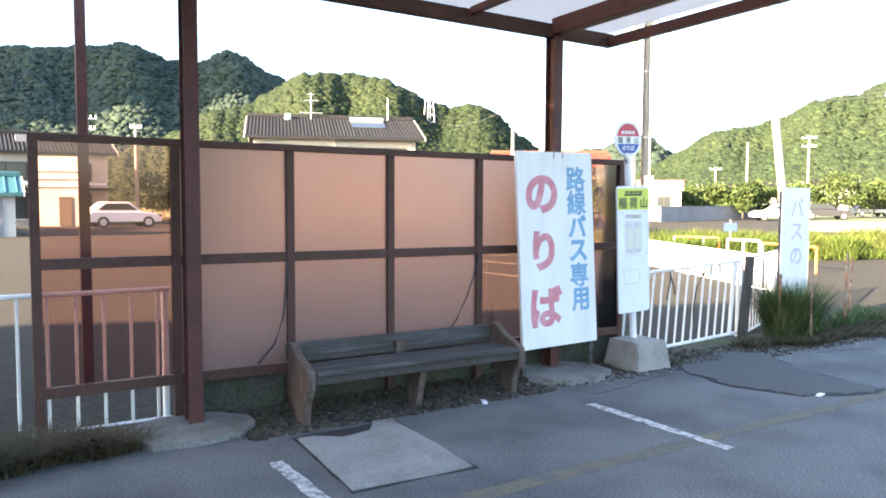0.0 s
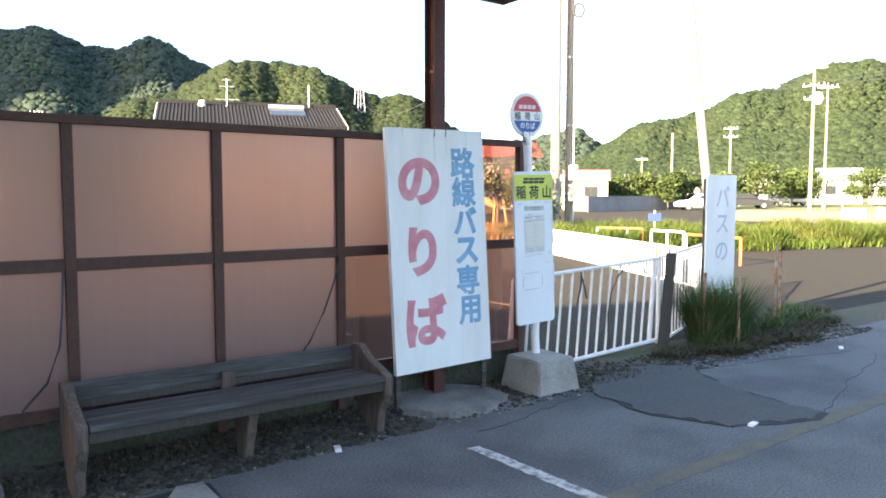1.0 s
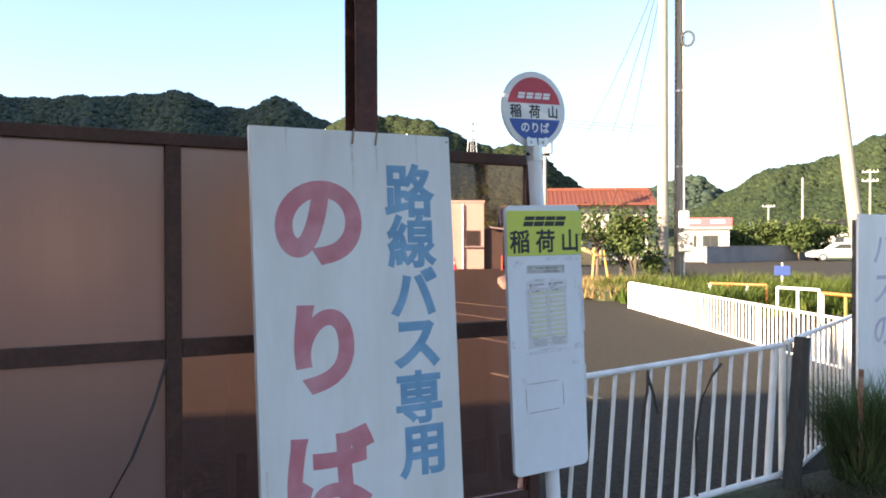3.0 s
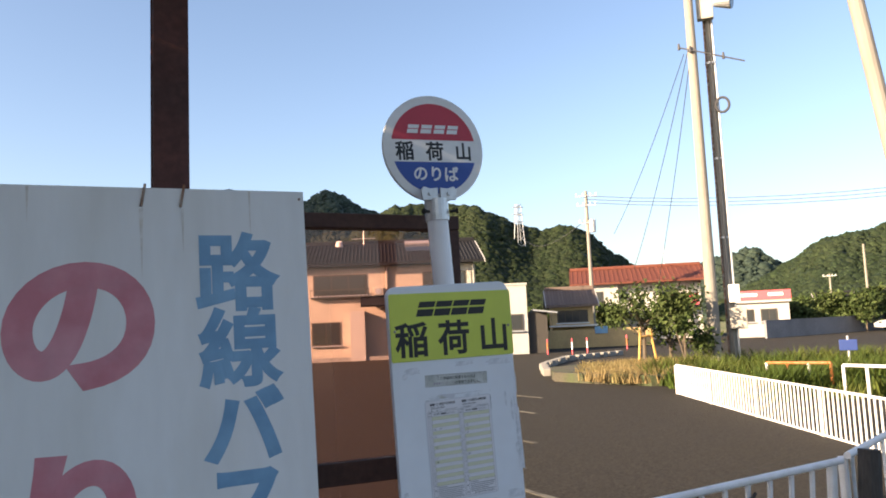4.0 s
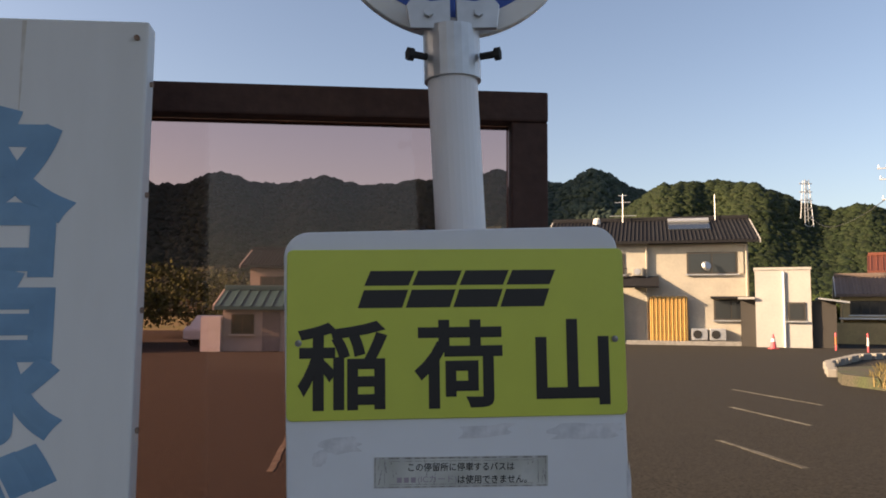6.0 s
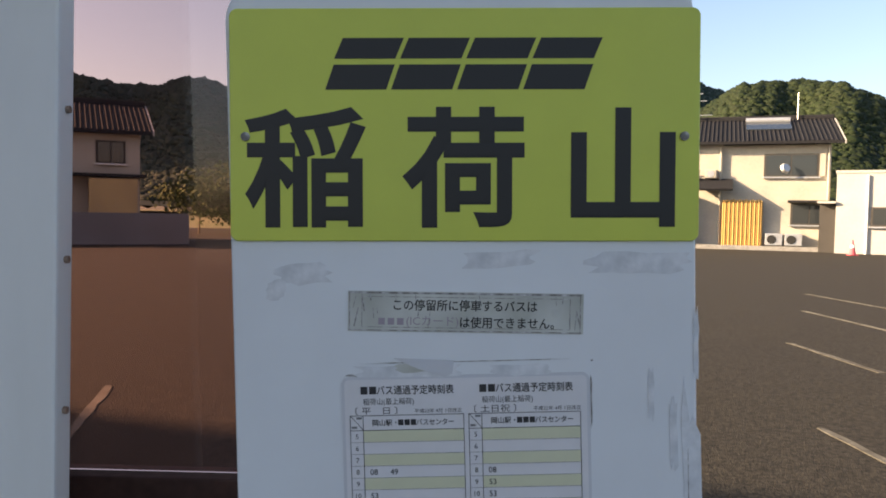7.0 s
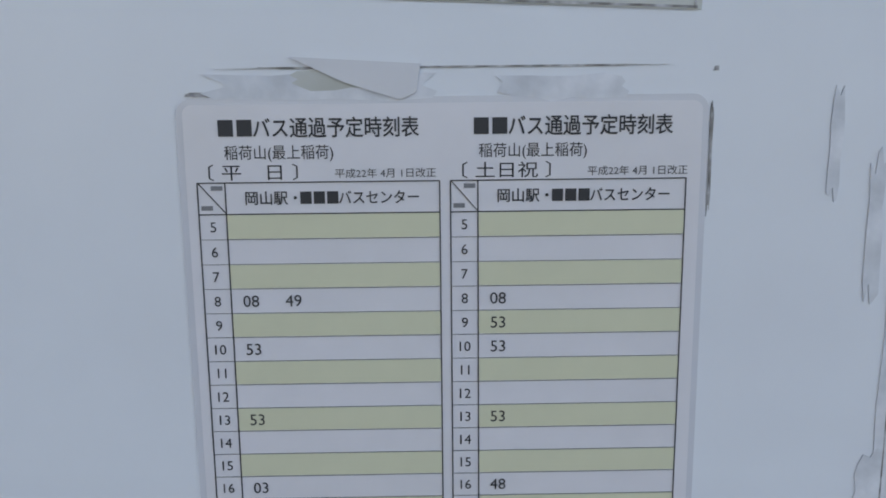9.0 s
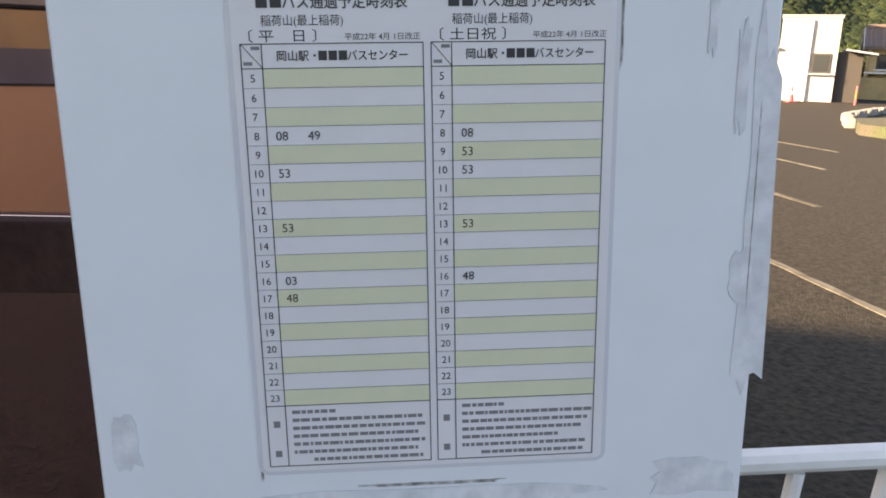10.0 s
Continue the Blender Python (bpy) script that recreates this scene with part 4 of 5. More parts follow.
scatter("leaf_litter", 3600, 1.55, 4.15, 4.98, 5.75, 0.028, LITTER, "dark leaf litter and soil crumbs under the bench", "litter", 21)
scatter("gravel", 420, 1.4, 5.9, 4.96, 5.7, 0.016, STONE, "scattered pale gravel along the shelter", "gravel", 22)
scatter("leaf_litter", 700, 4.0, 6.6, 5.0, 5.75, 0.022, LITTER, "dark soil crumbs at the road edge", "litter", 23)
scatter("leaf_litter", 1500, 6.2, 10.4, 4.92, 5.6, 0.022, LITTER, "dark soil crumbs strewn along the verge", "litter", 33)
scatter("gravel", 260, 6.0, 9.8, 4.8, 5.4, 0.014, STONE, "loose pale gravel at the road edge", "gravel", 34)
grass("weeds", 2000, [(1.55, 5.3, 0.3, 0.25), (2.4, 5.5, 0.8, 0.18), (3.4, 5.55, 0.6, 0.15), (4.9, 5.6, 0.5, 0.15), (6.1, 5.2, 0.4, 0.15)], 0.055, 0.008, MATTED, "low weeds growing at the foot of the screen", "weeds", 24)
grass("weeds", 9000, [(0.2, 5.42, 0.5, 0.22), (0.05, 5.2, 0.4, 0.2), (0.62, 5.22, 0.32, 0.14), (-0.35, 5.3, 0.35, 0.26), (-0.9, 5.45, 0.5, 0.26)], 0.17, 0.008, MATTED, "matted dry brown weeds at the fence foot", "weeds", 25, lean=1.0, droop=0.9)
clump_rng = random.Random(8)
CLUMPS = [(8.02 + 0.75 * clump_rng.random(), 5.6 + clump_rng.uniform(-0.12, 0.2), clump_rng.uniform(0.05, 0.15), clump_rng.uniform(0.05, 0.12)) for _ in range(16)]
grass("tall_grass", 3000, CLUMPS, 0.66, 0.008, ROUGH_GRASS, "tall green weeds round the second board", "grass", 26, lean=0.5, droop=0.3)
grass("weeds", 1700, [(8.2, 5.5, 0.4, 0.2), (9.3, 5.6, 0.3, 0.16), (9.95, 5.85, 0.35, 0.2), (10.45, 6.0, 0.25, 0.15), (10.1, 5.6, 0.2, 0.12)], 0.24, 0.007, ROUGH_GRASS, "rough low weeds along the verge", "weeds", 27, lean=0.8, droop=0.6)
grass("weeds", 9000, [(7.45, 5.45, 0.4, 0.2), (8.1, 5.35, 0.55, 0.3), (8.8, 5.3, 0.5, 0.22), (9.5, 5.5, 0.6, 0.3), (10.2, 5.7, 0.6, 0.35), (10.9, 6.1, 0.5, 0.3), (7.9, 5.15, 0.25, 0.12), (9.1, 5.1, 0.3, 0.1)], 0.10, 0.008, MATTED, "dry brown weeds at the road edge", "weeds", 28, lean=1.0, droop=0.8)
meadow_rng = random.Random(17)
MEADOW_SPOTS = [(17.5, 14.2, 1.8, 1.2), (20.8, 13.9, 2.6, 1.8), (23.5, 13.6, 3.4, 2.3), (19.0, 17.0, 2.6, 3.0), (22.5, 18.5, 3.2, 3.6), (28.5, 15.0, 4.0, 3.0), (27.5, 11.9, 4.0, 1.6)]
grass("tall_grass", 24000, MEADOW_SPOTS, 0.34, 0.03, GRASS, "bright sunlit tall grass beyond the car park", "grass", 29, droop=0.4)
TUFTS = []
for cx, cy, rx, ry in MEADOW_SPOTS:
    for _ in range(26):
        turn, far = meadow_rng.uniform(0, 2 * math.pi), math.sqrt(meadow_rng.random())
        size = meadow_rng.uniform(0.12, 0.42)
        TUFTS.append((cx + rx * far * math.cos(turn), cy + ry * far * math.sin(turn), size, size))
grass("tall_grass", 17000, TUFTS, 0.68, 0.032, GRASS, "taller uneven tufts standing out of the sunlit grass", "grass", 31, lean=0.5, droop=0.45)
grass("tall_grass", 9000, [(17.0, 19.8, 1.1, 1.8), (18.9, 21.5, 1.6, 2.4), (20.5, 22.3, 1.4, 1.8)], 0.36, 0.03, DRY_GRASS, "dry ochre grass in a raised bed", "grass", 30, z=0.05)

# Slabs, seams and paint on the road.
def laid(name, outline, z, mat, label, category):
    return tagged(part(name, slab(outline, -0.03, z), mat), label, category, kind="structure")


def ragged(outline, step, amount, seed):
    rng = random.Random(seed)
    out = []
    for a, b in zip(outline, outline[1:] + outline[:1]):
        n = max(1, int(math.dist(a, b) / step))
        out += [(a[0] + (b[0] - a[0]) * i / n + rng.uniform(-amount, amount), a[1] + (b[1] - a[1]) * i / n + rng.uniform(-amount, amount)) for i in range(n)]
    return out


laid("concrete_slab", ragged([(1.75, 3.84), (2.53, 3.82), (2.55, 4.93), (2.42, 4.95), (2.3, 4.78), (2.08, 4.72), (1.92, 4.86), (1.80, 4.84)], 0.2, 0.012, 3), 0.012, PALE_SLAB, "pale broken concrete slab let into the asphalt", "slab")
laid("seam", ragged([(1.735, 3.825), (2.545, 3.80), (2.575, 4.93), (1.79, 4.90)], 0.15, 0.012, 4), 0.004, TAR, "dark broken joint round a concrete slab", "seam")
laid("asphalt_patch", ragged([(5.62, 4.9), (5.95, 5.25), (6.66, 5.32), (7.0, 5.06), (6.62, 4.4), (6.55, 3.62), (6.35, 3.55), (5.75, 3.85), (5.55, 4.3)], 0.08, 0.035, 5), 0.012, DARK_PATCH, "dark raised asphalt repair patch with ragged edges", "asphalt patch")
laid("seam", ragged([(5.60, 4.90), (5.95, 5.26), (6.66, 5.33), (7.02, 5.06), (6.64, 4.38), (6.57, 3.60), (6.35, 3.53), (5.73, 3.83), (5.53, 4.3)], 0.12, 0.03, 6), 0.005, TAR, "dark cracked edge of an asphalt patch", "seam")
for x0, x1, y0, y1, i in ((4.055, 4.135, 4.52, 3.25, 1), (1.50, 1.585, 4.50, 3.3, 2)):
    laid("road_line", ragged([(x0, y0), (x0 + 0.03, y1), (x1 + 0.03, y1), (x1, y0)], 0.05, 0.008, i), 0.004, ROAD_WHITE, "worn white painted bay line", "road line")
laid("road_line", ragged([(0.5, 3.36), (9.5, 3.50), (9.5, 3.62), (0.5, 3.48)], 0.12, 0.012, 7), 0.003, ROAD_YELLOW, "faint worn yellow line along the road edge", "road line")
for k, (a, b) in enumerate((((4.3, 4.72), (5.5, 4.8)), ((6.9, 4.95), (8.9, 4.62)), ((6.6, 3.6), (9.0, 4.3)))):
    mid, crack_rng, off = [], random.Random(k), 0.0
    for i in range(40):
        off += crack_rng.uniform(-0.018, 0.018)
        mid.append((a[0] + (b[0] - a[0]) * i / 39, a[1] + (b[1] - a[1]) * i / 39 + off))
    laid("crack", [(x, y - 0.003) for x, y in mid] + [(x, y + 0.004) for x, y in mid[::-1]], 0.002, TAR, "thin dark crack in the asphalt", "crack")
for x0, y0, x1, y1 in ((8.1, 10.3, 8.25, 8.5), (11.35, 17.6, 11.55, 15.4), (12.8, 20.6, 13.15, 17.8), (5.2, 9.6, 5.3, 8.2), (9.6, 14.2, 9.75, 12.4), (4.0, 15.0, 4.1, 12.5), (2.4, 11.2, 2.9, 9.3), (7.0, 20.0, 7.1, 17.5)):
    laid("road_line", ragged([(x0, y0), (x1, y1), (x1 + 0.07, y1), (x0 + 0.07, y0)], 0.2, 0.012, int(x0 * 7)), -0.004, LOT_LINE, "worn white bay line in the car park", "road line")
for x, y, r in ((8.95, 4.64, 30), (3.4, 4.98, 70), (5.9, 3.75, 10)):
    tagged(part("paper_scrap", prism([(-0.05, 0), (0.03, 0.003), (0.05, 0.012), (-0.03, 0.015)], -0.02, 0.02), PAPER, m=pose(x, y, 0.002, 0, 0, r)), "small crumpled scrap of white paper on the asphalt", "litter")


# Poles, wires, houses and trees across the car park.
def utility_pole(deg, d, height, label, arms=(), r=0.16, box_at=None):
    ob = thing("utility_pole", bearing(deg, d), label, "utility pole", rz=-deg)
    part("pole", rodded((0, 0, -0.1), (0, 0, height), r, r * 0.65, 14), POLE_GREY, ob)
    for z, w in arms:
        part("crossarm", boxed(-w / 2, w / 2, -0.2, -0.12, z - 0.04, z + 0.04), GALVANISED, ob)
        for k in (-0.45, -0.15, 0.2, 0.45):
            part("insulator", rodded((w * k, -0.16, z + 0.04), (w * k, -0.16, z + 0.24), 0.05, 0.03, 8), WHITE_PAINT, ob)
    if box_at:
        part("transformer", rodded((0.35, -0.1, box_at), (0.35, -0.1, box_at + 0.9), 0.26, sides=14), GALVANISED, ob)
    return ob


flood = utility_pole(43.5, 23.6, 14.5, "tall smooth pale concrete pole beside the car park", r=0.19)
part("stay_arm", rodded((-0.4, -0.2, 10.05), (1.5, -0.24, 9.3), 0.022, sides=6), WIRE, flood, "thin dark stay arm")
for x in (-0.38, -0.05, 0.9):
    part("insulator", rodded((x, -0.2, 9.82 - 0.38 * x), (x, -0.2, 10.02 - 0.38 * x), 0.045, 0.03, 8), WIRE, flood)
cable_pole = utility_pole(44.75, 24.2, 13.6, "tall pole wrapped in cables with a meter box", r=0.15)
for k, (dx, dy) in enumerate(((-0.14, -0.1), (0.02, -0.17), (0.15, -0.09))):
    part("conduit", rodded((dx, dy, 0.3), (dx * 0.8, dy * 0.8, 12.5), 0.035, sides=8), (RUST, POLE_GREY, GALVANISED)[k], cable_pole, "rusty conduit" if k == 0 else "")
part("floodlight_box", boxed(-0.3, 0.2, -0.4, -0.15, 11.0, 12.0, 0.03), CREAM_WALL, cable_pole, "cream floodlight control box")
lamp = part("floodlight", rodded((0.25, -0.35, 11.5), (0.75, -0.45, 11.45), 0.16, 0.3, 16), GALVANISED, cable_pole)
part("lens", rodded((0.74, -0.448, 11.45), (0.77, -0.455, 11.447), 0.27, sides=16), GLASS_DARK, lamp)
part("meter_box", boxed(-0.05, 0.45, -0.42, -0.17, 1.2, 1.85, 0.03), CREAM_WALL, cable_pole, "weathered cream meter box")
part("switch_box", boxed(-0.02, 0.3, -0.36, -0.18, 2.0, 2.55, 0.03), WHITE_PAINT, cable_pole)
bm = bmesh.new()
for i in range(16):
    a, b = 2 * math.pi * i / 16, 2 * math.pi * (i + 1) / 16
    rod(bm, (0.25 + 0.2 * math.cos(a), -0.2, 8.2 + 0.24 * math.sin(a)), (0.25 + 0.2 * math.cos(b), -0.2, 8.2 + 0.24 * math.sin(b)), 0.04, sides=6)
part("cable_coil", bm, WIRE, cable_pole)
for dz in (4.0, 6.5, 9.6):
    part("strap", rodded((0, 0, dz), (0, 0, dz + 0.06), 0.175, sides=14), GALVANISED, cable_pole)
tagged(part("leaning_pole", rodded((9.27, 6.2, -0.2), (8.80, 6.9, 7.2), 0.055, 0.045, 14), POLE_GREY), "leaning pale pole behind the second board", "pole")
left_pole = utility_pole(34.9, 56, 11.3, "concrete utility pole with crossarms and transformers", ((10.9, 1.6), (10.2, 1.4), (8.9, 1.2)), 0.17, 8.2)
utility_pole(63.0, 62, 12.0, "concrete utility pole with crossarms and transformers", ((11.2, 1.8), (9.8, 1.6), (8.8, 1.4)), 0.15, 8.4)
utility_pole(63.8, 70, 11.0, "concrete utility pole with crossarms", ((10.6, 1.6),), 0.12)
utility_pole(57.3, 95, 9.5, "distant concrete utility pole with crossarms", ((9.2, 1.6), (8.2, 1.6)), 0.16)
utility_pole(53.2, 90, 8.5, "distant plain concrete pole", (), 0.16)
utility_pole(51.0, 110, 6.5, "distant concrete pole with crossarm", ((6.2, 1.6),), 0.16)
utility_pole(1.5, 52, 7.2, "concrete utility pole behind the houses", ((6.9, 1.2), (6.2, 1.0)), 0.15)
utility_pole(5.0, 54, 6.8, "concrete utility pole with a white street lamp", ((6.6, 0.8),), 0.15)
for k in range(3):
    a, b = Vector(bearing(34.9, 55.8, 10.9 - 0.25 * k)), Vector(bearing(78, 70, 13.5 - 0.3 * k))
    wire_run("overhead_wire", sag(a, b, 2.4), 0.022, WIRE, "slack overhead power line")
wire_run("overhead_wire", sag(bearing(34.9, 55.8, 9.2), bearing(29.7, 240, 33), 4.0), 0.03, WIRE, "overhead line climbing to the hill")
for k in range(3):
    wire_run("guy_wire", sag(bearing(43.4 - 0.25 * k, 23.5, 9.85), bearing(39.4 - 1.3 * k, 33, 2.2 + 1.6 * k), 0.3), 0.012, WIRE, "thin stay wire from the pale pole")
pylon = thing("pylon", bearing(29.8, 250, 24), "steel lattice power pylon on the wooded hill", "pylon")
for sx in (-1, 1):
    for sy in (-1, 1):
        part("leg", rodded((1.5 * sx, 1.5 * sy, 0), (0.6 * sx, 0.6 * sy, 17.5), 0.13, sides=6), GALVANISED, pylon)
for i in range(6):
    z, w = 2.5 + 2.7 * i, 1.5 - 0.9 * (2.5 + 2.7 * i) / 17.5
    part("brace", rodded((-w, -w, z), (w, -w, z + 1.6), 0.1, sides=5), GALVANISED, pylon)
    part("brace", rodded((w, -w, z), (-w, -w, z + 1.6), 0.1, sides=5), GALVANISED, pylon)
for z in (11.5, 14.0, 16.5):
    part("arm", boxed(-1.9, 1.9, -0.2, 0.2, z - 0.15, z + 0.15), GALVANISED, pylon)


def window(parent, x, z, w, h, y=0.0, bars=1, shutter=None, sill=True):
    f = part("window", boxed(x - w / 2, x + w / 2, y - 0.05, y + 0.02, z, z + h), DARK_WOOD if shutter is None else shutter, parent)
    n = bars + 1
    for i in range(n):
        a = x - w / 2 + 0.06 + (w - 0.12) * i / n
        part("pane", boxed(a + 0.03, a + (w - 0.12) / n - 0.03, y - 0.062, y - 0.051, z + 0.08, z + h - 0.08), GLASS_DARK, f)
    if sill:
        part("sill", boxed(x - w / 2 - 0.08, x + w / 2 + 0.08, y - 0.16, y - 0.051, z - 0.07, z), GALVANISED, f)
    return f


def gable_roof(parent, x0, x1, y0, y1, z, rise, mat, over=0.5, ribs=0.21, trim=WHITE_WALL):
    """Ridge along x: two slopes of some thickness, tile ribs down each, a ridge and barge boards."""
    ym = (y0 + y1) / 2
    for s in (-1, 1):
        edge = ym + s * ((y1 - y0) / 2 + over)
        out = [(edge, z - 0.12), (ym, z + rise), (ym, z + rise + 0.14), (edge, z + 0.02)]
        slope = part("roof", prism(out if s < 0 else out[::-1], x0 - over, x1 + over), mat, parent, m=pose(0, 0, 0, 0, 0, 90) @ Matrix.Diagonal((1, -1, 1, 1)))
        bm = bmesh.new()
        n = int((x1 - x0 + 2 * over) / ribs)
        for i in range(n):
            x = x0 - over + (i + 0.5) * (x1 - x0 + 2 * over) / n
            rod(bm, (x, edge, z + 0.03), (x, ym, z + rise + 0.15), 0.04, sides=6, caps=True)
        tiles = part("roof_tiles", bm, mat, parent)
        tiles["kind"] = "stuff"
    part("ridge", boxed(x0 - over, x1 + over, ym - 0.13, ym + 0.13, z + rise + 0.1, z + rise + 0.34, 0.05), mat, parent)
    for x in (x0 - over - 0.06, x1 + over):
        for s in (-1, 1):
            edge = ym + s * ((y1 - y0) / 2 + over)
            part("barge_board", prism([(edge, z - 0.14), (ym, z + rise - 0.02), (ym, z + rise + 0.16), (edge, z + 0.04)][::-s], x, x + 0.06), trim, parent, m=pose(0, 0, 0, 0, 0, 90) @ Matrix.Diagonal((1, -1, 1, 1)))
        inner = x0 + 0.01 if x < x0 else x1 - 0.06
        part("gable", prism([(y0, z - 0.3), (y1, z - 0.3), (ym, z + rise)], inner, inner + 0.05), trim, parent, m=pose(0, 0, 0, 0, 0, 90) @ Matrix.Diagonal((1, -1, 1, 1)))


# Cream two-storey house.
a_house = thing("house", bearing(19.4, 43), "cream rendered two-storey house with dark tiled roof", "house", rz=-19.4)
part("wall", boxed(-5.0, 0.0, -0.5, 7.0, 0, 5.35), CREAM_WALL, a_house)
part("wall", boxed(0.0, 5.0, -0.4, 7.0, 0, 5.30), CREAM_WALL, a_house)
gable_roof(a_house, -5.0, 5.0, -0.5, 7.0, 5.42, 1.45, DARK_TILE)
panel = part("solar_heater", boxed(1.1, 3.3, 0.7, 2.3, 0.06, 0.16, 0.02, pose(0, 0, 0, 21, 0, 0)), GLASS_DARK, a_house, "rooftop solar water heater", m=pose(0, 0.35, 5.85))
part("tank", rodded((1.1, 2.15, 1.02), (3.3, 2.15, 1.02), 0.16, sides=12), GALVANISED, panel)
window(a_house, -2.75, 3.7, 3.0, 1.15, -0.5, 2)
part("balcony_rail", boxed(-4.4, -1.1, -0.85, -0.81, 3.98, 4.03), DARK_WOOD, a_house)
part("balcony_floor", boxed(-4.4, -1.1, -0.85, -0.502, 3.54, 3.60), DARK_WOOD, a_house)
for i in range(16):
    part("balcony_bar", boxed(-4.4 + 0.218 * i, -4.375 + 0.218 * i, -0.84, -0.82, 3.60, 3.98), DARK_WOOD, a_house)
window(a_house, 3.2, 3.7, 2.5, 1.15, -0.4, 1)
part("shutter_box", boxed(4.5, 4.75, -0.48, -0.402, 3.72, 4.85), CREAM_WALL, a_house)
part("dish", rodded((2.9, -0.75, 4.1), (2.97, -0.86, 4.14), 0.26, 0.2, 16), GALVANISED, a_house, "grey satellite dish")
ac = part("air_conditioner", boxed(-0.85, -0.3, -0.85, -0.502, 3.62, 4.05, 0.03), CREAM_WALL, a_house)
part("fan_grille", rodded((-0.58, -0.87, 3.83), (-0.58, -0.851, 3.83), 0.17, sides=16), GALVANISED, ac)
part("porch_roof", prism([(-1.5, 2.95), (-0.5, 3.5), (-0.5, 3.6), (-1.55, 3.05)], -1.6, 0.5), DARK_TILE, a_house, m=pose(0, 0, 0, 0, 0, 90) @ Matrix.Diagonal((1, -1, 1, 1)))
part("porch_wall", boxed(-2.2, -1.4, -1.3, -0.502, 0, 2.75), WHITE_WALL, a_house)
window(a_house, -3.6, 0.9, 1.6, 1.3, -0.5, 1)
part("downpipe", rodded((-0.1, -0.58, 0), (-0.1, -0.58, 5.2), 0.05, sides=8), CREAM_WALL, a_house)
part("downpipe", rodded((4.9, -0.48, 0), (4.9, -0.48, 5.2), 0.05, sides=8), CREAM_WALL, a_house)
screen = part("bamboo_screen", boxed(0.05, 1.95, -0.75, -0.65, 0.15, 2.45, 0.01), BAMBOO, a_house, "tall ochre bamboo screens")
slat = mesh_of("slat", rodded((0, 0, 0.12), (0, 0, 2.5), 0.05, sides=6), BAMBOO)
for i in range(19):
    part("slat", slat, None, screen, m=pose(0.08 + 0.1 * i, -0.78 - 0.03 * (i % 2), 0.02 * (i % 3)))
window(a_house, 4.1, 1.3, 1.7, 1.05, -0.4, 1)
part("window_hood", boxed(3.1, 5.1, -0.85, -0.401, 2.42, 2.52), DARK_TILE, a_house)
for x in (3.0, 2.1):
    ac = part("air_conditioner", boxed(x, x + 0.8, -0.85, -0.45, 0.25, 0.85, 0.03), GALVANISED, a_house)
    part("fan_grille", rodded((x + 0.3, -0.87, 0.55), (x + 0.3, -0.851, 0.55), 0.22, sides=16), RUBBER, ac)
mast = part("aerial", rodded((-1.4, 2.9, 6.2), (-1.4, 2.9, 8.6), 0.022, sides=6), GALVANISED, a_house)
for z, w in ((8.5, 0.5), (8.1, 0.9), (7.3, 1.5)):
    part("element", boxed(-1.4 - w / 2, -1.4 + w / 2, 2.885, 2.915, z - 0.015, z + 0.015), GALVANISED, mast)
part("aerial", rodded((3.7, 3.0, 6.2), (3.7, 3.0, 8.4), 0.025, sides=6), GALVANISED, a_house)
part("ball_finial", rodded((-2.9, 2.9, 6.8), (-2.9, 2.75, 7.15), 0.26, 0.16, 12), WHITE_PAINT, a_house, "white roof dish")
part("plinth", boxed(-5.4, 8.4, -1.2, -1.0, 0, 0.22), CONCRETE, a_house)

annex = thing("annex", bearing(28.0, 41.4), "small white flat-roofed annex beside the cream house", "house", rz=-27)
part("wall", boxed(-1.1, 1.4, 0, 4, 0, 3.8), WHITE_WALL, annex)
part("parapet", boxed(-1.15, 1.45, -0.05, 4.05, 3.8, 3.92), WHITE_WALL, annex)
part("door", boxed(-1.8, -1.102, 0.3, 0.5, 0.0, 2.35), DARK_WOOD, annex, "dark recessed doorway")
part("canopy", boxed(-1.9, -1.11, -0.2, 0.5, 2.36, 2.46), WHITE_WALL, annex)
window(annex, 0.75, 1.3, 0.8, 0.9, 0.0, 0)
part("downpipe", rodded((0.2, -0.08, 0), (0.2, -0.08, 3.7), 0.05, sides=8), WHITE_PAINT, annex)
part("lean_to", boxed(1.42, 2.5, 0.3, 3, 0, 2.3), DARK_WOOD, annex, "dark timber lean-to")
part("lean_to_roof", boxed(1.41, 2.75, -0.1, 3, 2.32, 2.4, 0, pose(0, 0, 0, 0, 8, 0)), GALVANISED, annex, m=pose(0, 0, 0.25))

b_house = thing("house", bearing(32.6, 50), "old low house with brown tiled roof and ochre wall", "house", rz=-30)
part("wall", boxed(-0.7, 2.0, 0, 4.5, 0, 2.7), OCHRE_WALL, b_house)
gable_roof(b_house, -0.7, 2.0, 0, 4.5, 2.75, 1.0, material("brown_roof_tile", (0.15, 0.11, 0.09), 0.7, grain=0.2, scale=8, island=0.2), 0.35)
window(b_house, 0.65, 1.6, 2.0, 0.8, 0.0, 3)
part("porch_roof", boxed(-0.9, 2.2, -0.9, -0.002, 1.35, 1.45), GALVANISED, b_house)
part("garden_wall", boxed(-3.0, 5.5, -1.6, -1.4, 0, 1.15), OCHRE_WALL, b_house)
part("notice", boxed(1.9, 2.7, -1.68, -1.61, 0.85, 1.3), FADED_BLUE, b_house)

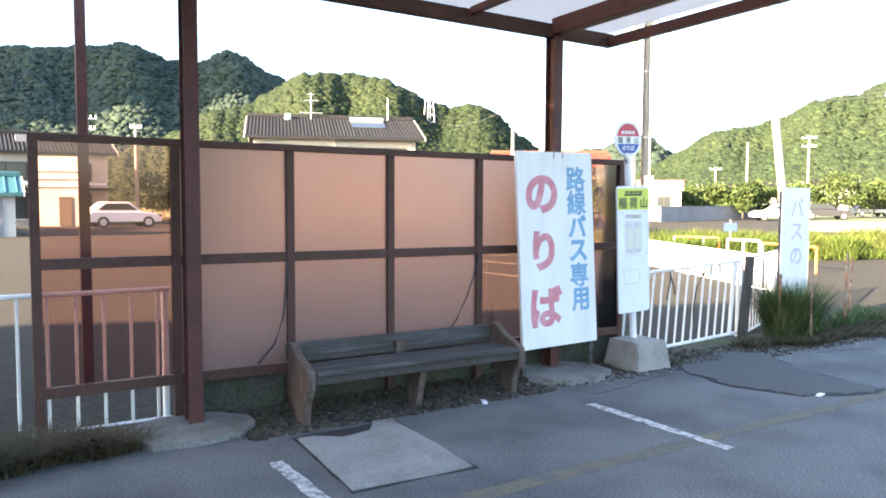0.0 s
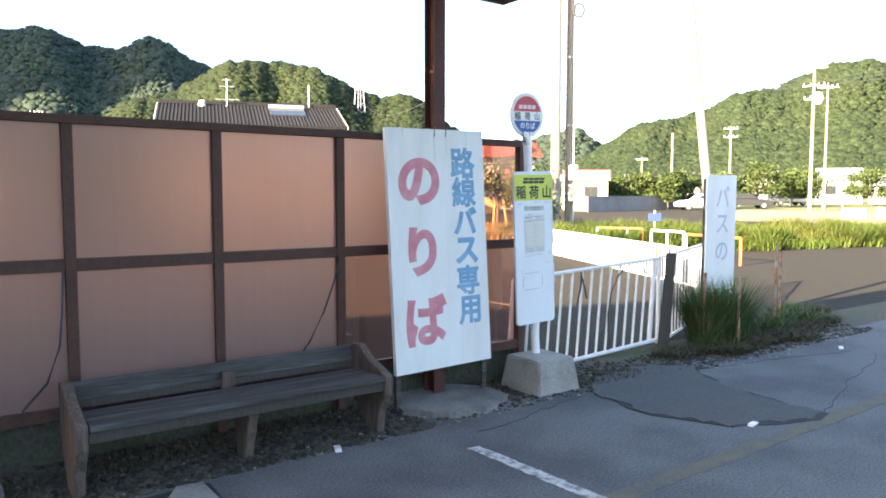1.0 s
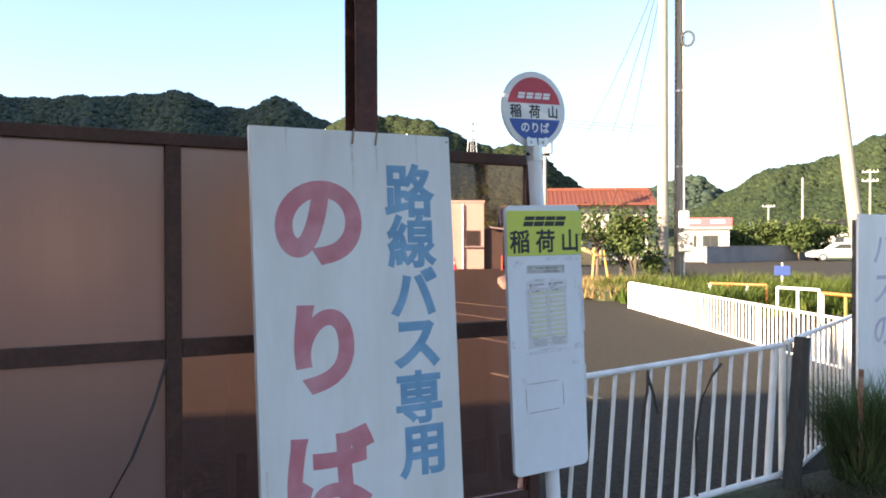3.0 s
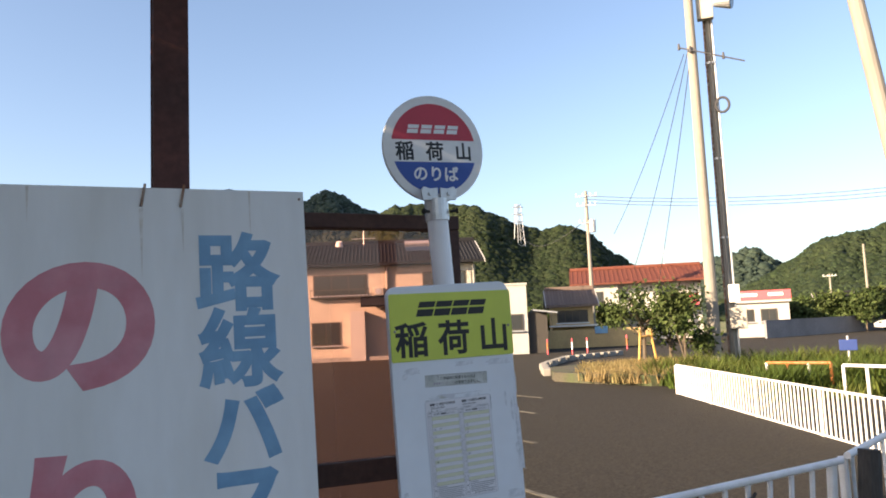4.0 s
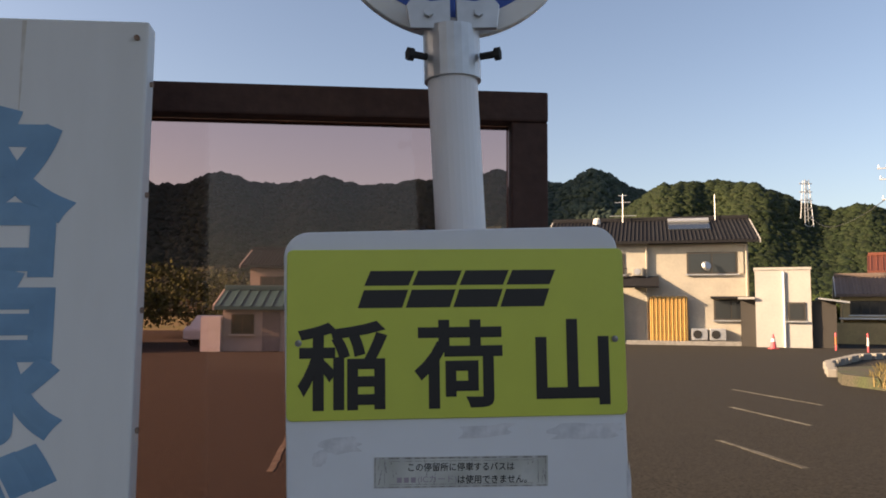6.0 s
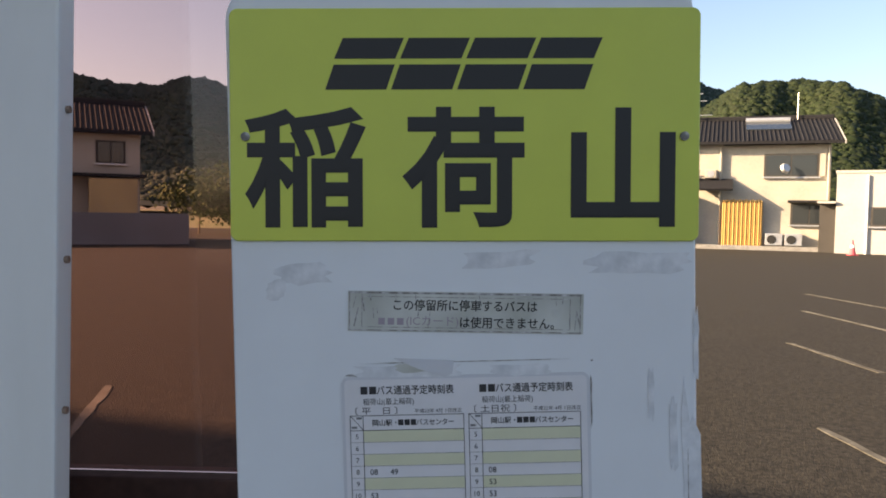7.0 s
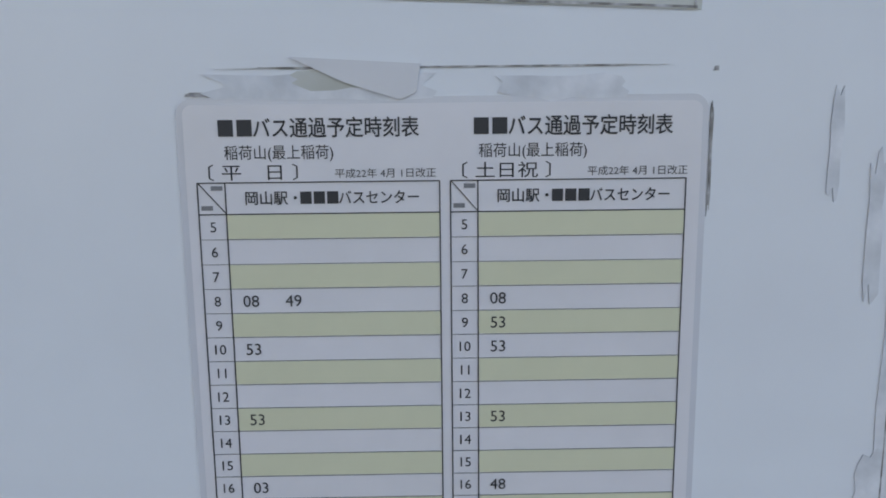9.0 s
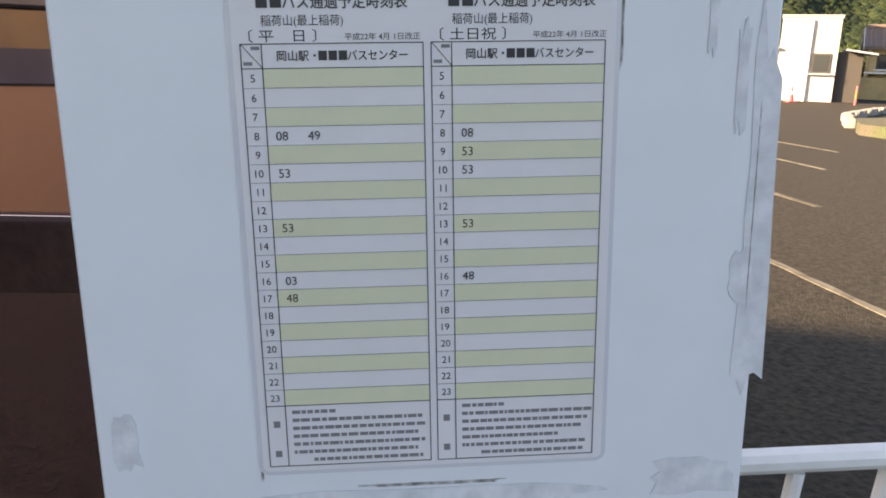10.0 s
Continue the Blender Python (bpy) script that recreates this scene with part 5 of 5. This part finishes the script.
c_house = thing("house", bearing(38.2, 62), "white house with red tiled roof behind trees", "house", rz=-34)
part("wall", boxed(-4.8, -1.5, 0, 6, 0, 4.6), WHITE_WALL, c_house)
part("wall", boxed(-1.5, 5.0, 0.8, 6, 0, 4.55), WHITE_WALL, c_house)
gable_roof(c_house, -4.8, 5.0, 0, 6, 4.65, 1.2, RED_TILE, 0.45, 0.36, RED_TILE)
for x in (-3.4, 2.5):
    window(c_house, x, 2.9, 1.4, 1.1, 0.0 if x < 0 else 0.8, 1)
part("balcony", boxed(-1.4, 1.5, -0.3, 0.75, 2.3, 3.1), WHITE_WALL, c_house)
part("hood", boxed(-4.9, -0.5, -1.4, -0.05, 2.2, 2.35, 0, None), WHITE_WALL, c_house)
part("aerial", rodded((2.6, 3, 5.6), (2.6, 3, 8.0), 0.025, sides=6), GALVANISED, c_house)
part("red_banner", boxed(2.2, 4.6, -0.6, -0.5, 2.6, 3.5), RED_SIGN, c_house)

shop = thing("shop", bearing(46.7, 58), "small white shop with a red sign along its top", "shop", rz=-43)
part("wall", boxed(-1.75, 1.75, 0, 4, 0, 2.45), WHITE_WALL, shop)
part("fascia", boxed(-1.9, 1.9, -0.25, 4.1, 2.46, 2.95), WHITE_WALL, shop)
part("sign_band", boxed(-1.9, 1.9, -0.32, -0.26, 2.65, 3.3), RED_SIGN, shop, "faded red and white shop sign")
for x, w in ((-0.9, 1.2), (0.9, 1.0)):
    part("sign_bar", boxed(x - w / 2, x + w / 2, -0.34, -0.325, 2.9, 3.12), WHITE_PAINT, shop)
window(shop, 0.4, 1.1, 1.1, 0.9, 0.0, 1)
window(shop, -1.0, 1.1, 0.8, 0.9, 0.0, 0)
long_wall = thing("block_wall", bearing(51.2, 62), "long grey concrete block wall across the car park", "wall", rz=11.5)
for i in range(5):
    part("wall_bay", boxed(-9.0 + 3.6 * i, -9.0 + 3.6 * i + 3.59, 0, 0.15, 0, 1.12), GREY_WALL, long_wall)
part("coping", boxed(-9.05, 9.05, -0.03, 0.18, 1.12, 1.2), GREY_WALL, long_wall)

# Houses seen through the smoky screen.
s_shed = thing("shed", (-0.3, 36.0, 0), "small white gabled shed with teal roof", "shed")
part("wall", boxed(-1.0, 1.75, 0, 3.5, 0, 1.75), WHITE_WALL, s_shed)
gable_roof(s_shed, -1.0, 1.75, 0, 3.5, 1.80, 0.6, TEAL_ROOF, 0.3, 0.4)
window(s_shed, -0.2, 0.7, 0.9, 0.8, 0.0, 1)
part("door", boxed(0.6, 1.3, -0.05, -0.002, 0.02, 1.6), GREY_WALL, s_shed)
part("side_cabinet", boxed(-1.8, -1.02, -0.3, 0.5, 0, 1.4), WHITE_PAINT, s_shed)
l_house = thing("house", (2.2, 50.5, 0), "long two-storey cream house with dark hipped roof", "house")
part("wall", boxed(-5.0, 4.8, 0, 7, 0, 4.2), CREAM_WALL, l_house)
gable_roof(l_house, -5.0, 4.8, 0, 7, 4.3, 1.1, DARK_TILE)
for x, w in ((-3.6, 1.6), (-0.6, 2.2), (2.8, 2.2)):
    window(l_house, x, 2.6, w, 1.1, 0.0, 1)
    window(l_house, x + 0.2, 0.4, w * 0.8, 1.5, 0.0, 1)
part("balcony_rail", boxed(-2.2, 4.6, -0.75, -0.7, 2.4, 2.5), WHITE_PAINT, l_house)
part("eave_canopy", boxed(-5.2, 5.0, -0.9, -0.001, 2.1, 2.22), DARK_TILE, l_house)
part("roof_box", boxed(0.0, 1.3, 1.6, 2.4, 4.9, 5.4), GREY_WALL, l_house)
part("bay", slab([(0.6, -1.0), (3.0, -1.85), (3.1, -1.01)], 0.0, 4.0), CREAM_WALL, l_house, "pale bay that catches the low sun")
for z in (2.3, 2.75, 3.2):
    part("bay_rail", rodded((0.6, -1.1, z), (3.0, -1.95, z), 0.05, sides=8), WHITE_PAINT, l_house)
part("bay_door", boxed(-0.35, 0.35, -0.06, -0.01, 0.02, 1.7), DARK_WOOD, l_house, m=pose(2.3, -1.62, 0, 0, 0, -19.5))
m_house = thing("house", (-11.8, 37.0, 0), "shaded two-storey house on a raised plot", "house", rz=27)
part("plot_wall", boxed(-7.5, 5.5, -1.5, -1.3, 0, 1.35), GREY_WALL, m_house)
part("wall", boxed(-6.5, 3.6, 0, 7, 0, 4.8), CREAM_WALL, m_house)
gable_roof(m_house, -6.5, 3.6, 0, 7, 4.9, 1.5, DARK_TILE)
for x, w in ((-4.6, 1.6), (-1.9, 2.4), (2.4, 1.2)):
    window(m_house, x, 3.5, w, 1.0, 0.0, 1)
for x, w in ((-4.2, 1.8), (-0.6, 1.6)):
    window(m_house, x, 1.5, w, 1.2, 0.0, 1)
part("eave_canopy", boxed(-6.7, 3.8, -1.0, -0.001, 2.9, 3.02), DARK_TILE, m_house)
part("outhouse", boxed(1.5, 3.4, -1.2, -0.002, 0.2, 2.8), OCHRE_WALL, m_house)


def sedan(at, rz, mat, label, length=4.4, height=1.42):
    """A saloon car along x."""
    ob = thing("car", at, label, "car", rz=rz)
    L = length / 2
    side = [(-L, 0.3), (L, 0.3), (L + 0.02, 0.62), (L - 0.25, 0.78), (0.42 * L, 0.9), (-0.9 * L, 0.92), (-L, 0.75)]
    part("body", prism(side, -0.82, 0.82, 0.05), mat, ob)
    cabin = part("cabin", prism([(-0.88 * L, 0.9), (0.45 * L, 0.9), (0.12 * L, height), (-0.55 * L, height)], -0.7, 0.7, 0.05), mat, ob)
    for s in (-1, 1):
        part("side_window", prism([(-0.75 * L, 0.97), (0.33 * L, 0.97), (0.08 * L, height - 0.09), (-0.5 * L, height - 0.09)], min(s * 0.69, s * 0.712), max(s * 0.69, s * 0.712)), GLASS_DARK, cabin)
        for x in (-0.62 * L, 0.62 * L):
            w = part("wheel", rodded((x, s * 0.62, 0.31), (x, s * 0.84, 0.31), 0.31, sides=20), RUBBER, ob)
            part("rim", rodded((x, s * 0.83, 0.31), (x, s * 0.85, 0.31), 0.19, sides=14), GALVANISED, w)
        part("headlight", boxed(L - 0.2, L + 0.03, s * 0.7 - 0.12, s * 0.7 + 0.12, 0.6, 0.72, 0.02), GLASS_DARK, ob)
    return ob


sedan(bearing(55.6, 64), 180 - 40, CAR_WHITE, "white saloon car parked across the open ground", 4.6)
sedan(bearing(58.6, 72), -40, FAR_CAR_DARK, "dark car parked beyond the open ground")
sedan(bearing(61.3, 92), -30, FAR_CAR_DARK, "dark car parked by the white rail")
sedan((7.05, 46.0, 0), 8, CAR_WHITE, "white saloon car parked before the houses", 3.9)
sedan((-2.6, 42.0, 0), 70, CAR_WHITE, "pale car parked beside the shed", 3.9)

# Far right: white houses, rail, boxes in the field.
for deg, d, w, h, label in ((64.6, 110, 5, 3.2, "white house with a pale roof below the hill"), (68.2, 105, 6, 2.4, "long white building below the hill"), (58.8, 140, 8, 4.0, "low pale house among trees"), (51.2, 150, 6, 3.6, "small pale house among trees"), (54.8, 160, 7, 4, "pale house with grey roof")):
    ob = thing("house", bearing(deg, d), label, "house", rz=-deg + 8)
    part("wall", boxed(-w / 2, w / 2, 0, 6, 0, h), WHITE_WALL, ob)
    gable_roof(ob, -w / 2, w / 2, 0, 6, h + 0.05, 1.2, GALVANISED if d < 140 else DARK_TILE, 0.4, 0.6)
    for k in (-0.28, 0.25):
        window(ob, w * k, 1.2, 1.5, 1.2, 0.0, 1)
far_rail = thing("guard_rail", bearing(61.5, 86), "white roadside guard rail in the distance", "guard rail", rz=-50)
part("beam", boxed(-5.5, 5.5, -0.05, 0.05, 0.5, 0.85), WHITE_PAINT, far_rail)
for i in range(7):
    part("post", rodded((-5.2 + 1.73 * i, 0.1, 0), (-5.2 + 1.73 * i, 0.1, 0.8), 0.06, sides=8), WHITE_PAINT, far_rail)
for deg, d, w in ((66.2, 47, 1.3), (68.4, 50, 1.5)):
    tagged(part("container", boxed(-w / 2, w / 2, -0.4, 0.4, 0, 0.62, 0.04), WHITE_PAINT, m=pose(*bearing(deg, d, -0.05), 0, 0, -deg)), "low white box standing in the bare field", "box")
sheet("field", [bearing(57, 40)[:2], bearing(75, 36)[:2], bearing(75, 62)[:2], bearing(57, 68)[:2]], -0.004, material("bare_field", (0.26, 0.20, 0.13), 0.95, grain=0.3, scale=3, second=(0.16, 0.16, 0.09), patch=0.3, amount=0.7), "bare ochre field beyond the grass", "field")

# Orange and white pipe barriers in the grass, rusty stakes on the verge.
def barrier(deg0, d0, deg1, d1, mat, label, height=0.58, posts=3):
    a, b = Vector(bearing(deg0, d0)), Vector(bearing(deg1, d1))
    ob = thing("pipe_barrier", a, label, "barrier", "barriers in the grass", rz=math.degrees(math.atan2(b.y - a.y, b.x - a.x)))
    L = (b - a).length
    part("rail", rodded((0, 0, height), (L, 0, height), 0.03), mat, ob)
    for i in range(posts):
        part("post", rodded((L * i / (posts - 1), 0, -0.1), (L * i / (posts - 1), 0, height), 0.03), mat if i % 2 else WHITE_PAINT, ob)


barrier(47.0, 16.6, 51.2, 16.2, ORANGE_PAINT, "orange and white pipe barrier among tall grass", posts=4)
barrier(52.0, 15.4, 55.0, 14.8, WHITE_PAINT, "white pipe barrier among tall grass")
barrier(55.3, 13.8, 60.5, 12.6, ORANGE_PAINT, "rusty orange pipe barrier among tall grass", posts=4)
for x, y, h in ((8.25, 5.35, 0.7), (9.55, 5.7, 0.95), (10.0, 5.9, 0.85), (7.95, 5.55, 0.75)):
    bend = random.Random(int(x * 100))
    wire_run("stake", [Vector((x + bend.uniform(-0.008, 0.012), y, -0.05 + (h + 0.05) * i / 4)) for i in range(5)], 0.017, RUST, "rusty steel stake on the weedy verge", "stake")


blue = thing("notice_board", bearing(52.2, 21.5), "small blue notice board in the tall grass", "notice board", rz=-50)
part("panel", boxed(-0.21, 0.21, -0.02, 0.02, 0.58, 0.86, 0.01), TEAL_SIGN, blue)
part("post", rodded((0, 0.04, -0.1), (0, 0.04, 0.95), 0.03, sides=8), GALVANISED, blue)


# Trees.
def tree(at, height, spread, label, seed, low=0.4, leaves=1500, leaf=0.085, staked=False, mat=LEAF):
    ob = thing("tree", at, label, "tree")
    rng = np.random.default_rng(seed)
    bm = bmesh.new()
    rod(bm, (0, 0, -0.1), (0.05, 0, height * 0.5), 0.07, 0.045, 8)
    tips = []
    for i in range(8):
        a, z = i * 2.4 + rng.uniform(0, 1), height * rng.uniform(low * 0.7, 0.6)
        tip = Vector((spread * 0.75 * math.cos(a), spread * 0.75 * math.sin(a), height * rng.uniform(low + 0.15, 0.92)))
        rod(bm, (0.05 * z / height, 0, z), tip, 0.03, 0.012, 6)
        tips.append(np.array(tip))
    part("trunk", bm, BARK, ob)
    centres = np.array(tips + [np.array((0, 0, height * 0.85)), np.array((0.1, 0, height * 0.65))])
    k = rng.integers(0, len(centres), leaves)
    p = centres[k] + rng.normal(0, 1, (leaves, 3)) * np.array([spread * 0.26, spread * 0.26, height * 0.085])
    n = rng.normal(0, 1, (leaves, 3))
    n /= np.linalg.norm(n, axis=1)[:, None]
    u = np.cross(n, rng.normal(0, 1, (leaves, 3)))
    u /= np.linalg.norm(u, axis=1)[:, None]
    w = np.cross(n, u)
    s = leaf * rng.uniform(0.6, 1.3, (leaves, 1))
    v = np.stack([p - u * s, p + w * s * 0.5, p + u * s, p - w * s * 0.5], 1)
    i = np.arange(leaves) * 4
    crown = part("crown", raw_mesh("crown", v.reshape(-1, 3).tolist(), np.stack([i, i + 1, i + 2, i + 3], 1).tolist(), mat), None, ob)
    if staked:
        for dx, dy in ((-0.4, -0.2), (0.35, -0.25)):
            part("stake", rodded((dx, dy, -0.05), (dx * 0.5, dy * 0.6, 1.25), 0.04, sides=8), BAMBOO, ob, "bamboo support stake")
        part("tie_bar", rodded((-0.25, -0.16, 1.05), (0.22, -0.18, 1.08), 0.03, sides=8), BAMBOO, ob)
    return ob


tree(bearing(38.4, 24.5), 2.75, 0.95, "small open tree held by bamboo stakes", 41, 0.42, 1300, 0.08, True)
tree(bearing(41.3, 23.2), 2.45, 0.75, "dense bright green young tree", 42, 0.15, 2600, 0.08)
tree(bearing(40.3, 26.0), 2.2, 0.6, "young green tree beside the bed", 43, 0.25, 900, 0.08)
for k, (deg, d, h, s) in enumerate(((49.0, 64, 2.8, 1.5), (50.4, 65, 2.4, 1.4), (51.6, 66, 3.0, 1.6), (53.0, 65, 3.2, 1.4), (54.3, 68, 2.8, 1.5), (57.5, 78, 3.6, 2.0), (59.3, 80, 4.4, 2.2), (61.6, 84, 3.8, 2.0), (62.3, 90, 4.2, 2.2), (66.5, 95, 4.2, 2.4), (69, 92, 3.6, 2.2), (47.6, 66, 2.6, 1.4), (35.6, 60, 3.0, 1.4), (30.6, 57, 3.0, 1.4), (-14, 55, 4.5, 3.0), (-18, 52, 4.0, 2.4))):
    tree(bearing(deg, d), h, s, "round garden tree before the far houses", 50 + k, 0.15, 2600, 0.17)
for k, (deg, d, h, s) in enumerate(((8.7, 58, 3.9, 2.6), (11.5, 57, 3.4, 2.4), (7.3, 60, 3.6, 2.2), (10.2, 60, 4.3, 2.4))):
    tree(bearing(deg, d), h, s, "dark evergreen garden tree behind a parked car", 80 + k, 0.12, 3200, 0.17, mat=DARK_LEAF)

# Kerb stones, cones and marker posts by the houses.
kerb = thing("kerb", (0, 0, 0), "low curved kerb of pale stones round a raised bed", "kerb", kind="structure")
KERB = [(15.8, 21.4), (16.0, 20.4), (16.9, 23.6), (18.9, 27.1), (22.4, 31.0), (26.7, 32.8)]
stone = mesh_of("stone", boxed(-0.24, 0.24, -0.13, 0.13, -0.05, 0.19, 0.04), STONE)
for (ax, ay), (bx, by) in zip(KERB[2:], KERB[3:]):
    n = int(math.dist((ax, ay), (bx, by)) / 0.62)
    for i in range(n):
        f = (i + 0.5) / n
        part("stone", stone, None, kerb, m=pose(ax + (bx - ax) * f, ay + (by - ay) * f, 0.02, 0, 0, math.degrees(math.atan2(by - ay, bx - ax)) + 9 * math.sin(i * 2.1)))
bed = tagged(part("bed_edge", slab(ragged([(15.9, 21.6), (16.5, 18.2), (17.6, 17.9), (21.5, 20.5), (22, 25), (17.2, 24)], 0.8, 0.08, 9), -0.05, 0.24), EARTH), "raised bed of earth edged with stone", "bed", kind="structure")
for k, (x, y, h) in enumerate(((23.4, 39.0, 0.7),)):
    ob = thing("traffic_cone", (x, y, 0), "orange traffic cone before the annex", "traffic cone")
    part("base", boxed(-0.19, 0.19, -0.19, 0.19, 0, 0.04, 0.01), RED_SIGN, ob)
    part("cone", rodded((0, 0, 0.04), (0, 0, h), 0.15, 0.03, 14), RED_SIGN, ob)
    part("band", rodded((0, 0, 0.34), (0, 0, 0.48), 0.105, 0.082, 14), WHITE_PAINT, ob)
for x, y, red in ((26.2, 36.2, False), (27.6, 36.9, False), (25.6, 37.6, True), (31.0, 38.0, True)):
    ob = thing("marker_post", (x, y, 0), "red and white plastic marker post", "marker post", "marker posts by the houses")
    part("tube", rodded((0, 0, 0), (0, 0, 0.8), 0.038, sides=10), RED_SIGN, ob)
    part("band", rodded((0, 0, 0.25), (0, 0, 0.62), 0.041, sides=10), WHITE_PAINT if not red else ORANGE_PAINT, ob)
# Unseen building added across the road to lay shade over the shelter.
shade = thing("shade_building", (0, 0, 0), "plain unseen rendered building across the road, added for its shade", "building")
part("wall", slab([(-48, 15.25), (-16.0, 4.91), (-16.2, -16.0), (-50, -6)], 0, 9.65), CREAM_WALL, shade)
part("roof_edge", slab([(-48.3, 15.55), (-15.8, 5.1), (-16.0, -16.2), (-50.3, -6.2)], 9.65, 9.9), GREY_WALL, shade)
part("front_block", slab([(-15.99, 4.7), (-12.4, 3.75), (-12.6, -15.5), (-16.19, -15.5)], 0, 8.65), CREAM_WALL, shade)
